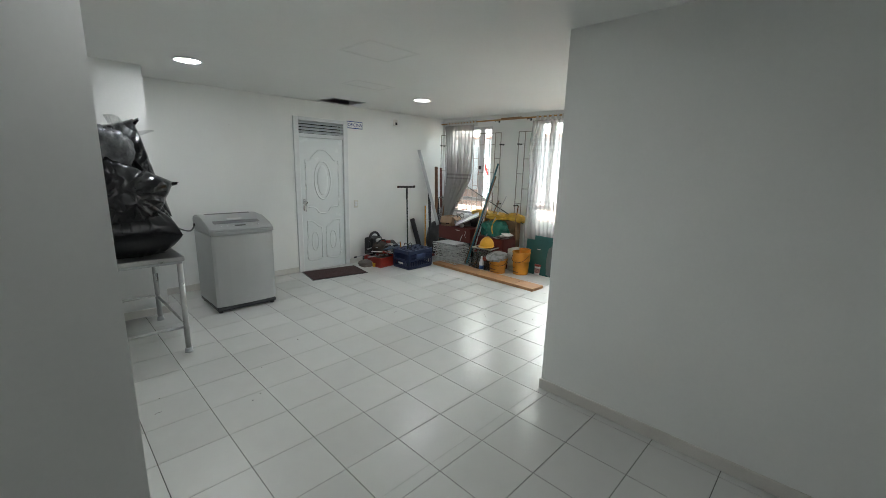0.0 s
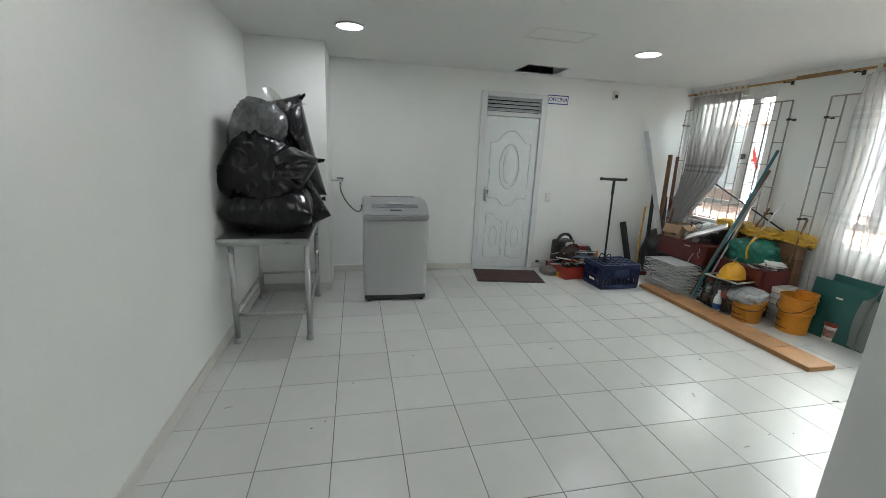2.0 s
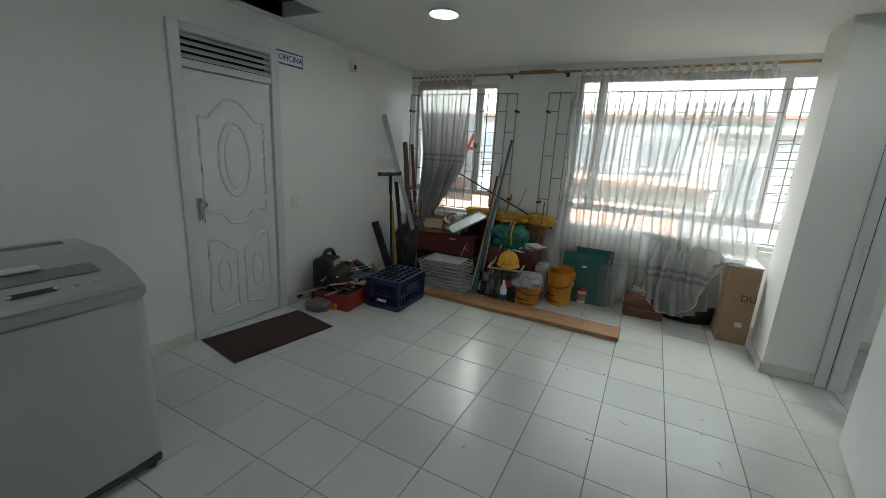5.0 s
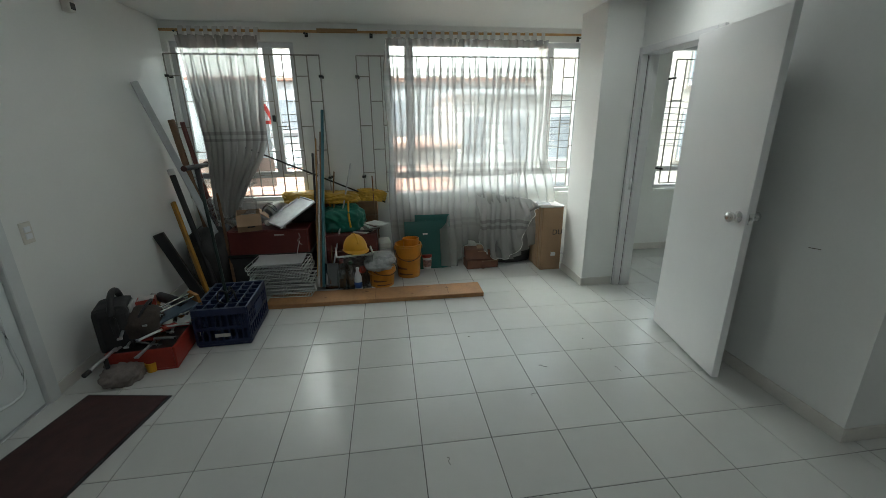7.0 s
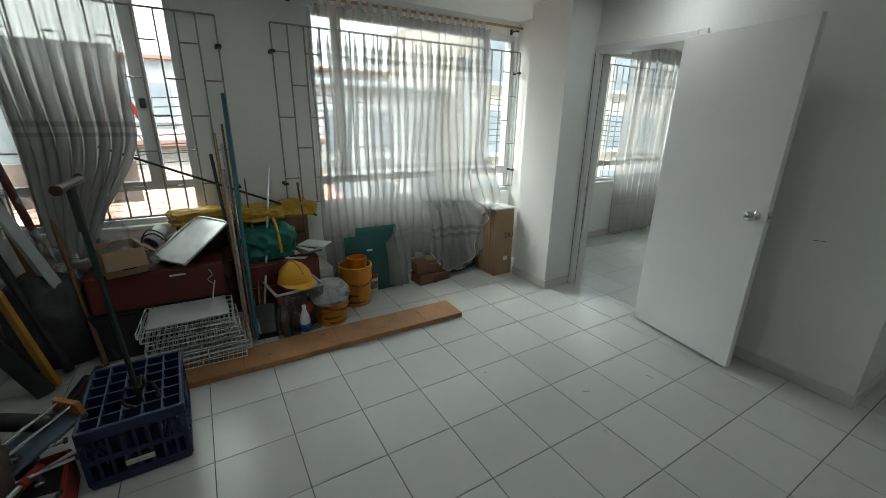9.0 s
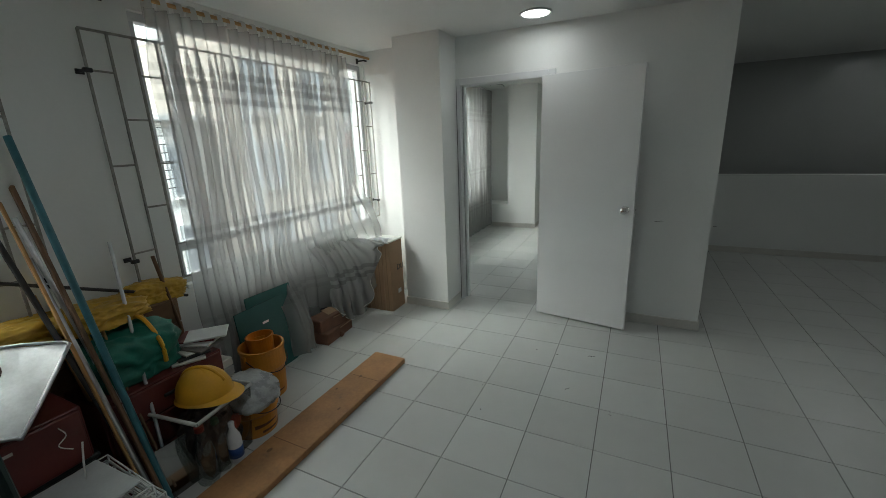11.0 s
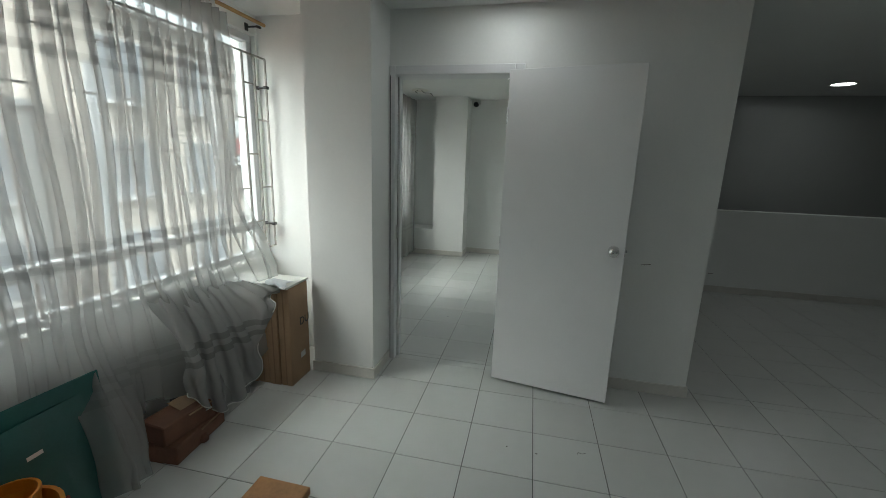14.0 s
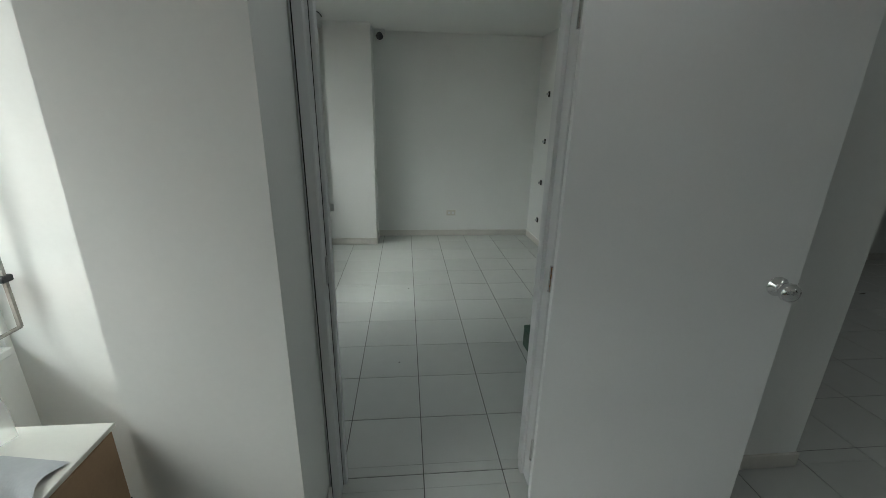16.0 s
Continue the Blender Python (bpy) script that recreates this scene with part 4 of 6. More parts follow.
def crate():
    t = thing("bottle_crate", "dark blue plastic bottle crate with a gridded top", "crate", pose(4.11, 4.505, 0, 0, 0, 2))
    w, d, h = 0.24, 0.175, 0.285
    part("base", box((-w, -d, 0), (w, d, 0.02), 0.006), BLUE, t)
    for s, ax in ((-1, 0), (1, 0), (-1, 1), (1, 1)):
        bm = bmesh.new()
        L = w if ax else d
        n = 10 if ax else 8
        for z0, z1 in ((0.02, 0.05), (0.125, 0.15), (0.235, h)):
            box((-L, -0.007, z0), (L, 0.007, z1), 0.003, bm)
        for k in range(n + 1):
            x = -L + 2 * L * k / n
            q = 0.016 if k in (0, n) else 0.006
            box((max(x - q, -L), -0.006, 0.05), (min(x + q, L), 0.006, 0.235), bm=bm)
        for k in range(n * 2):
            x = -L + 2 * L * (k + 0.5) / (n * 2)
            if abs(x) > 0.08:
                for sg_ in (-1, 1):
                    own = box((-0.003, -0.004, -0.07), (0.003, 0.004, 0.07))
                    join(bm, own, Matrix.Translation((x, 0, 0.19)) @ Matrix.Rotation(radians(20 * sg_), 4, "Y") @ Matrix.Diagonal((1, 1, 0.6, 1)))
        m = pose(0, s * d, 0) if ax else pose(s * w, 0, 0, 0, 0, 90)
        bm.transform(m)
        part("side_wall", bm, BLUE, t)
    part("label_panel", box((-0.09, -d - 0.011, 0.155), (0.09, -d - 0.006, 0.225), 0.002), mat("crate_mark", (0.03, 0.05, 0.13), 0.5, var=0.3, scale=40), t)
    part("label_mark", box((-w - 0.011, -0.05, 0.075), (-w - 0.0065, 0.05, 0.10), 0.001), PLATE, t, "worn pale mark")
    for k in range(1, 6):
        x = -w + 2 * w * k / 6
        part("divider", box((x - 0.003, -d + 0.006, 0.10), (x + 0.003, d - 0.006, h - 0.002)), BLUE, t)
    for k in range(1, 5):
        y = -d + 2 * d * k / 5
        part("divider", box((-w + 0.006, y - 0.003, 0.10), (w - 0.006, y + 0.003, h - 0.003)), BLUE, t)
    RIM = mat("crate_rim_worn", (0.10, 0.125, 0.20), 0.5, var=0.3, scale=20)
    for k in range(1, 6):
        part("divider_edge", rod((-w + 2 * w * k / 6, -d, h), (-w + 2 * w * k / 6, d, h), 0.0035, seg=6), RIM, t, "scuffed pale edge")
    for k in range(1, 5):
        part("divider_edge", rod((-w, -d + 2 * d * k / 5, h), (w, -d + 2 * d * k / 5, h), 0.0035, seg=6), RIM, t, "scuffed pale edge")
    bm = tube([(-w, -d, h), (w, -d, h)], 0.006)
    for a, b in (((w, -d), (w, d)), ((w, d), (-w, d)), ((-w, d), (-w, -d))):
        rod((*a, h), (*b, h), 0.006, bm)
    part("rim", bm, RIM, t, "scuffed pale rim")
    return t


crate()

auger = thing("soil_auger", "dark green steel T-handled soil auger standing in the crate", "tool", pose(3.975, 4.46, 0.021))
GREENROD = mat("dark_green_rod", (0.015, 0.032, 0.028), 0.4, metal=0.3, var=0.3, scale=20)
part("shaft", rod((0, 0, 0), (0.005, 0.05, 1.20), 0.011), GREENROD, auger)
part("sleeve", rod((0.004, 0.045, 1.03), (0.005, 0.05, 1.21), 0.015), BLACK, auger)
part("crossbar", rod((-0.15, 0.05, 1.205), (0.145, 0.045, 1.200), 0.015), BLACK, auger)
for x in (-0.15, 0.145):
    part("grip_end", lathe([(0.016, 0), (0.0175, 0.006), (0.0175, 0.012), (0.012, 0.015)], None, 14, pose(x, 0.05, 1.205, 0, 90 if x > 0 else -90, 0)), mat("worn_grip", (0.06, 0.022, 0.016), 0.6, var=0.3, scale=30), auger, "dark reddish worn cap")
bm = bmesh.new()
for k in range(3):
    a = k * 2.1
    tube([(0, 0, 0.33), (0.05 * math.cos(a), 0.05 * math.sin(a), 0.36), (0.07 * math.cos(a), 0.07 * math.sin(a), 0.30), (0.05 * math.cos(a + 0.6), 0.05 * math.sin(a + 0.6), 0.272)], 0.006, bm)
part("claw", bm, BLACK, auger)

# ---- tool heap by the office door ----
tb = thing("tool_box", "open red plastic tool box heaped with hand tools", "tool box", pose(3.80, 4.90, 0, 0, 0, 6))
bm = box((-0.19, -0.19, 0), (0.17, 0.19, 0.012), 0.004)
for lo, hi in (((-0.19, -0.19, 0.012), (0.17, -0.175, 0.15)), ((-0.19, 0.175, 0.012), (0.17, 0.19, 0.15)), ((-0.19, -0.175, 0.012), (-0.175, 0.175, 0.15)), ((0.155, -0.175, 0.012), (0.17, 0.175, 0.15))):
    box(lo, hi, 0.004, bm)
part("tub", bm, RED, tb)
part("tool_bed", box((-0.174, -0.174, 0.012), (0.154, 0.174, 0.13), 0.01), BLACK, tb)
rs = random.Random(5)
TOOLM = [STEEL, BLACK, BROWN, GALV, ORANGE, BLACK, RED]
for k in range(26):
    a = rs.uniform(-0.7, 0.7) + (1.57 if k % 3 == 0 else 0)
    L = rs.uniform(0.10, 0.22)
    cx, cy, cz = rs.uniform(-0.12, 0.10), rs.uniform(-0.10, 0.12), 0.14 + 0.006 * k
    dz = rs.uniform(-0.03, 0.03)
    tl = thing("hand_tool", "worn hand tool lying on the tool heap", "tool", pose(3.80 + cx, 4.90 + cy, cz, 0, 0, 0), "heap of hand tools")
    h2 = Vector((math.cos(a), math.sin(a), 0)) * L
    part("shank", rod(-h2 + Vector((0, 0, -dz)), h2 * 0.25, 0.006 + 0.004 * rs.random(), seg=8), STEEL if k % 2 else GALV, tl)
    part("grip", rod(h2 * 0.25, h2 + Vector((0, 0, dz)), 0.012 + 0.006 * rs.random(), seg=10), TOOLM[k % 7], tl)
    part("head", moved(box((-0.014, -0.007, -0.006), (0.014, 0.007, 0.007), 0.003), Matrix.Translation(-h2 + Vector((0, 0, -dz))) @ Matrix.Rotation(a + 1.5, 4, "Z")), GALV if k % 3 else BLACK, tl)
saw = thing("tile_cutter", "orange tile cutter with bright guide rods on the tool heap", "tile cutter", pose(3.89, 4.83, 0.255, 6, -6, -38))
part("bed", box((-0.20, -0.07, 0), (0.20, 0.07, 0.018), 0.004), mat("cutter_blue", (0.06, 0.09, 0.13), 0.4, var=0.2), saw, "blue grey bed")
for y in (-0.03, 0.03):
    part("guide_rod", rod((-0.20, y, 0.062), (0.20, y, 0.062), 0.007), CHROME, saw, "bright guide rod")
for x in (-0.20, 0.20):
    part("end_block", prism([(-0.07, 0), (0.07, 0), (0.05, 0.075), (-0.05, 0.075)], 0.02, None, pose(x, 0, 0, 0, 0, 90)), ORANGE, saw, "orange end block")
cs = thing("chainsaw", "black chainsaw with a wide rear handle, dusty", "chainsaw", pose(3.78, 5.07, 0.13, 0, 0, 20))
part("engine", box((-0.14, -0.09, 0.0), (0.12, 0.09, 0.29), 0.04, seg=2), BLACK, cs)
part("engine_cover", box((-0.07, -0.097, 0.10), (0.07, -0.085, 0.27), 0.01), mat("grey_cover", (0.42, 0.41, 0.40), 0.5, var=0.25, scale=20), cs, "pale grey cover")
part("hoop_handle", tube([(-0.13, -0.02, 0.10), (-0.15, -0.02, 0.26), (-0.08, -0.02, 0.35), (0.04, -0.02, 0.35), (0.12, -0.02, 0.27), (0.12, -0.02, 0.12)], 0.019), BLACK, cs, smooth=True)
part("fuel_cap", rod((0.02, -0.10, 0.05), (0.02, -0.085, 0.05), 0.03), RED, cs)
part("guide_bar", box((0.09, -0.012, 0.07), (0.36, 0.0, 0.125), 0.003), GALV, cs)
sm = thing("carton", "small red and white carton on the tool heap", "carton", pose(3.96, 4.98, 0.29, 0, 8, 25))
part("carton_body", box((-0.075, -0.055, 0), (0.075, 0.055, 0.065), 0.003), RED, sm)
part("carton_top", box((-0.06, -0.045, 0.0645), (0.06, 0.045, 0.068), 0.001), PAPER, sm, "white printed panel")
pm = thing("drill", "black and orange power drill lying on the heap", "drill", pose(4.02, 4.86, 0.27, 0, -10, 70))
part("drill_body", rod((-0.10, 0, 0.04), (0.10, 0, 0.04), 0.034, seg=16), BLACK, pm, smooth=True)
part("chuck", rod((0.10, 0, 0.04), (0.16, 0, 0.04), 0.020, seg=12, r2=0.014), GALV, pm)
part("drill_grip", box((-0.09, -0.02, -0.08), (-0.04, 0.02, 0.03), 0.012), ORANGE, pm)
gg = thing("work_bag", "dark brown canvas tool bag slumped on the heap", "bag", pose(3.80, 4.93, 0.19, 0, 0, 12))
part("bag_body", blob((0.26, 0.20, 0.18), 11, 0.10, 0.2, 7.0, 3), mat("brown_canvas", (0.055, 0.042, 0.034), 0.9, var=0.35, scale=18, bump=0.5), gg, smooth=True)
part("strap", tube([(-0.10, 0, 0.12), (-0.05, -0.05, 0.20), (0.06, -0.05, 0.19), (0.11, 0.01, 0.10)], 0.009), BLACK, gg)
rg = tagged(obj("rag", blob((0.27, 0.20, 0.10), 12, 0.32, 0.35, 9.0, 4), mat("dirty_cloth", (0.20, 0.17, 0.155), 0.9, var=0.3, scale=12, bump=0.3), smooth=True), "crumpled dirty grey cloth on the floor", "cloth")
rg.matrix_world = pose(3.60, 4.98, 0.0, 0, 0, 20)
br = thing("steel_bar", "short steel bar resting against the tool heap", "bar", pose(0, 0, 0))
part("bar", rod((3.43, 5.06, 0.135), (3.72, 5.02, 0.17), 0.010), GALV, br)
part("bar_tip", rod((3.41, 5.063, 0.132), (3.45, 5.057, 0.137), 0.014), BLACK, br)
part("bar_prop", rod((3.56, 5.04, 0.0), (3.56, 5.04, 0.148), 0.012), BLACK, br)
cup = tagged(obj("paint_pot", lathe([(0.030, 0), (0.036, 0.06), (0.036, 0.064), (0.031, 0.064), (0.028, 0.01)], None, 18), YELLOW), "small yellow paint pot by the tool box", "pot")
cup.matrix_world = pose(3.63, 4.84, 0.0)

# ---- long things leaning in the corner ----
def leaning(name, a, b, r, material, label, category, kind="round", cap=None):
    t = thing(name, label, category, pose(0, 0, 0), "long things leaning in the corner")
    if kind == "round":
        part("shaft", rod(a, b, r, seg=14), material, t, smooth=False)
    else:
        d = Vector(b) - Vector(a)
        q = d.to_track_quat("Z", "X").to_matrix().to_4x4()
        bm = box((-r, -r * 0.45, 0), (r, r * 0.45, d.length), 0.003)
        bm.transform(Matrix.Translation(a) @ q)
        part("shaft", bm, material, t)
    if cap:
        d = (Vector(b) - Vector(a)).normalized()
        part("end_cap", rod(Vector(b) - d * 0.05, Vector(b) + d * 0.004, r * 1.15, seg=14), cap, t)
    return t


leaning("conduit", (5.13, 4.80, 0.02), (4.84, 5.215, 1.80), 0.026, PVC, "long grey metal conduit leaning in the corner", "pipe", "flat", None)
leaning("conduit", (5.17, 4.86, 0.02), (4.90, 5.22, 1.72), 0.013, GALV, "thin bright steel tube leaning in the corner", "pipe")
leaning("wooden_post", (5.02, 4.90, 0.03), (5.24, 5.19, 1.52), 0.028, BROWN, "dark brown round wooden post leaning in the corner", "post")
leaning("wooden_post", (5.06, 4.82, 0.03), (5.30, 5.13, 1.50), 0.020, mat("reddish_pole", (0.12, 0.035, 0.025), 0.5, var=0.3, scale=15), "reddish pole leaning beside the post", "pole")
leaning("shovel_shaft", (4.90, 4.93, 0.03), (5.10, 5.215, 1.10), 0.024, BLACK, "black steel tube leaning on the wall", "pipe", "round", PAPER)
leaning("spirit_level", (4.80, 4.97, 0.01), (5.00, 5.20, 0.83), 0.028, mat("level_yellow", (0.45, 0.22, 0.015), 0.45, var=0.2, scale=12, dirt=0.3), "yellow painted level leaning on the wall", "level", "flat")
leaning("steel_post", (4.74, 5.00, 0.01), (4.70, 5.215, 0.62), 0.040, BLACK, "short black square steel post leaning on the wall", "post", "flat")
leaning("broom_handle", (4.88, 4.76, 0.02), (5.31, 4.95, 1.28), 0.013, BROWN, "brown broom handle leaning in the corner", "pole")
leaning("iron_tube", (4.95, 4.72, 0.02), (5.20, 5.10, 0.98), 0.022, BLACK, "dark iron tube leaning in the corner", "pipe")
dk = thing("sack", "dark grey plastic sack slumped in the corner", "sack", pose(5.16, 4.98, 0.0, 0, 0, 0))
part("sack_body", blob((0.42, 0.42, 0.62), 21, 0.12, 0.2, 6.0, 4), mat("dark_sack", (0.035, 0.034, 0.034), 0.55, var=0.4, scale=10, bump=0.5), dk, smooth=True)
pc = thing("plastic_cover", "crumpled clear plastic sheet over the corner pile", "plastic sheet", pose(0, 0, 0))
part("film", sheet(36, 30, lambda u, v: (5.24 - 0.16 * v + 0.05 * noise.noise(Vector((u * 4, v * 5, 2))), 5.02 - 0.46 * u + 0.04 * noise.noise(Vector((u * 5, v * 4, 7))), 1.02 - 0.45 * v + 0.07 * noise.noise(Vector((u * 6, v * 6, 4))))), PLASTIC_COVER, pc, smooth=True)
for k, (x, y) in enumerate(((4.62, 4.88), (4.70, 4.80), (4.56, 4.78))):
    st = thing("steel_offcut", "dark pipe offcut lying on the floor", "pipe", pose(x, y, 0.03))
    part("offcut", rod((-0.14, 0.02 * k, 0), (0.14, -0.05 + 0.04 * k, 0.0), 0.026, seg=14), BLACK if k != 1 else MAROON, st)

# ---- drawers and clutter under the first window ----
def drawer_chest(x0, x1, y0, y1, z0, z1, n, label, marks):
    t = thing("drawer_chest", label, "drawers", pose(x0, y0, z0), "maroon drawer units")
    w, d, h = x1 - x0, y1 - y0, z1 - z0
    part("carcass", box((0.012, 0, 0), (w, d, h), 0.004), MAROON, t)
    for k in range(n):
        za, zb = h * k / n + 0.006, h * (k + 1) / n - 0.006
        f = part("drawer_front", box((-0.006, 0.012, za), (0.011, d - 0.012, zb), 0.004), MAROON, t)
        if marks:
            part("drawer_mark", box((-0.0075, d * 0.30, zb - 0.045), (-0.0055, d * 0.42, zb - 0.033)), PLATE, f, "small pale printed mark")
            part("drawer_cord", tube([(-0.009, d * 0.12, zb - 0.03), (-0.012, d * 0.10, zb - 0.07), (-0.009, d * 0.14, zb - 0.10), (-0.010, d * 0.09, zb - 0.14)], 0.0022), PLATE, f, "thin pale cord")
        else:
            part("drawer_pull", box((-0.018, d * 0.42, (za + zb) / 2 - 0.008), (-0.006, d * 0.58, (za + zb) / 2 + 0.008), 0.003), BLACK, f)
    return t


chest = thing("base_chest", "low black chest under the drawers", "chest", pose(4.95, 4.06, 0))
part("chest_body", box((0, 0, 0), (0.48, 0.74, 0.30), 0.01), BLACK, chest)
part("chest_lid", box((-0.01, -0.008, 0.301), (0.485, 0.748, 0.325), 0.006), mat("dark_green_lid", (0.02, 0.028, 0.026), 0.5, var=0.3), chest)
drawer_chest(4.93, 5.42, 4.07, 4.78, 0.327, 0.555, 1, "worn maroon drawer unit with a pale printed mark", True)
drawer_chest(4.98, 5.42, 3.44, 4.00, 0.0, 0.47, 3, "stacked maroon drawers, dusty", False)
bx = thing("cardboard_box", "open brown cardboard box full of odds and ends", "box", pose(5.03, 4.60, 0.557, 0, 0, 18))
for lo, hi in (((-0.13, -0.10, 0), (0.13, 0.10, 0.006)), ((-0.13, -0.10, 0.006), (-0.125, 0.10, 0.155)), ((0.125, -0.10, 0.006), (0.13, 0.10, 0.155)), ((-0.125, -0.10, 0.006), (0.125, -0.095, 0.155)), ((-0.125, 0.095, 0.006), (0.125, 0.10, 0.155))):
    part("box_wall", box(lo, hi, 0.001), CARD, bx)
part("box_flap", moved(box((-0.125, -0.09, -0.002), (0.125, 0, 0.002)), pose(0, -0.10, 0.155, 38, 0, 0)), CARD, bx)
part("box_flap", moved(box((-0.11, -0.10, -0.002), (0.0, 0.10, 0.002)), pose(-0.13, 0, 0.155, 0, -60, 0)), CARD, bx)
part("box_hole", box((-0.1325, -0.045, 0.035), (-0.1302, 0.02, 0.12), 0.001), DARK, bx, "torn dark hole")
part("box_filling", moved(blob((0.23, 0.17, 0.12), 31, 0.25, 0.3, 9, 3), pose(0, 0, 0.03)), RAG, bx, "jumbled filling")
tr = thing("enamel_tray", "shiny pale metal tray tilted on the clutter", "tray", pose(5.04, 4.22, 0.69, 0, 0, 0) @ Matrix.Rotation(radians(27), 4, Vector((-0.33, -0.41, 0))) @ Matrix.Rotation(radians(42), 4, "Z"))
part("tray_pan", box((-0.13, -0.20, 0), (0.13, 0.20, 0.006), 0.003), TRAY, tr)
bm = tube([(-0.13, -0.17, 0.012), (-0.13, 0.17, 0.012), (-0.10, 0.20, 0.012), (0.10, 0.20, 0.012), (0.13, 0.17, 0.012), (0.13, -0.17, 0.012), (0.10, -0.20, 0.012), (-0.10, -0.20, 0.012), (-0.13, -0.17, 0.012)], 0.007)
part("tray_rim", bm, GALV, tr, "rolled rim", smooth=True)
for k, (x, y, z, s, mm, nm, lb) in enumerate(((5.28, 4.20, 0.557, (0.22, 0.34, 0.16), BLACK, "cloth", "dark cloth bundle propping up the tray"), (5.14, 4.34, 0.557, (0.20, 0.16, 0.10), RAG, "cloth", "grey crumpled cloth on the drawers"))):
    o = tagged(obj(nm, blob(s, 40 + k, 0.2, 0.3, 8, 3), mm, smooth=True), lb, "cloth")
    o.matrix_world = pose(x, y, z)
pv = thing("pipe_elbow", "short white plastic pipe piece on the clutter", "pipe", pose(5.20, 4.42, 0.70, 0, 66, -30))
part("pipe_wall", lathe([(0.046, -0.07), (0.048, 0.07), (0.042, 0.07), (0.040, -0.07), (0.046, -0.07)], None, 24), PAPER, pv, smooth=True)
for k in range(5):
    f = thing("pipe_fitting", "small plastic plumbing fitting among the clutter", "fitting", pose(5.00 + 0.04 * (k % 3), 4.30 + 0.045 * k, 0.575 + 0.012 * k, 30 * k, 60, 40 * k), "small plumbing fittings")
    part("fitting_ring", lathe([(0.024, -0.03), (0.026, 0.03), (0.019, 0.03), (0.018, -0.03), (0.024, -0.03)], None, 16), [PAPER, PLATE, YELLOW, PLATE, PAPER][k], f, smooth=True)
cbl = tagged(obj("cable", tube([(5.12, 4.50, 0.66), (5.06, 4.47, 0.74), (5.03, 4.41, 0.76), (5.06, 4.36, 0.70), (5.13, 4.38, 0.73), (5.15, 4.45, 0.76), (5.09, 4.49, 0.70), (5.02, 4.44, 0.66)], 0.0045), BLACK), "tangled black cable on the clutter", "cable")
tp = thing("tarpaulin", "folded mustard yellow tarpaulin bundle", "tarpaulin", pose(0, 0, 0))
part("roll", moved(blob((0.18, 0.42, 0.11), 51, 0.24, 0.2, 8, 5, 4), pose(5.34, 4.10, 0.735, 0, 0, 6)), TARP, tp, smooth=True)
part("folds", moved(blob((0.24, 0.32, 0.10), 52, 0.28, 0.25, 8, 5, 4), pose(5.29, 3.80, 0.735, 0, 0, -4)), TARP, tp, smooth=True)
part("loose_end", moved(blob((0.12, 0.26, 0.12), 53, 0.26, 0.25, 8, 5, 4), pose(5.38, 3.50, 0.72, 6, 0, 0)), TARP, tp, smooth=True)
part("strap", moved(box((-0.012, -0.10, -0.24), (0.012, -0.096, 0.10), 0.002), pose(5.13, 3.92, 0.70, 0, 10, 70)), TARP, tp, "hanging yellow strap")
gb = thing("green_bag", "shiny green waterproof bag stuffed full", "bag", pose(5.20, 3.76, 0.475, 0, 0, 4))
part("bag_body", blob((0.32, 0.38, 0.25), 61, 0.16, 0.2, 8, 5, 3.4), GREEN, gb, smooth=True)
part("strap", tube([(-0.17, -0.06, 0.05), (-0.18, -0.05, 0.16), (-0.09, -0.05, 0.265), (0.02, -0.05, 0.27)], 0.010), YELLOW, gb, "yellow strap")
cs2 = thing("tarp_support", "low stack of timber offcuts against the wall", "timber", pose(5.36, 3.95, 0.0))
for k in range(5):
    part("offcut", box((-0.06, -0.52, 0.145 * k), (0.05, 0.36, 0.145 * k + 0.143), 0.006), BROWN, cs2)
for k in range(7):
    b = thing("magazine", "dusty paper or board lying flat on the drawers", "paper", pose(5.08 + 0.02 * (k % 3), 3.56 - 0.02 * k, 0.472 + 0.011 * k, 0, 0, 13 * k - 30), "papers on the drawers")
    part("board_sheet", box((-0.10, -0.075, 0), (0.10, 0.075, 0.010), 0.002), [PAPER, BLACK, PLATE, RAG, PAPER, MAROON, PAPER][k], b)
for k in range(6):
    b = thing("wall_tile", "spare white ceramic tile in a low stack", "tile", pose(5.22, 3.36 + 0.004 * k, 0.055 * k + (0.001 if k else 0), 0, 0, 2 * k - 4), "stack of spare tiles")
    part("tile_body", box((-0.12, -0.06, 0), (0.12, 0.06, 0.050), 0.004), PLATE if k % 2 else PAPER, b)


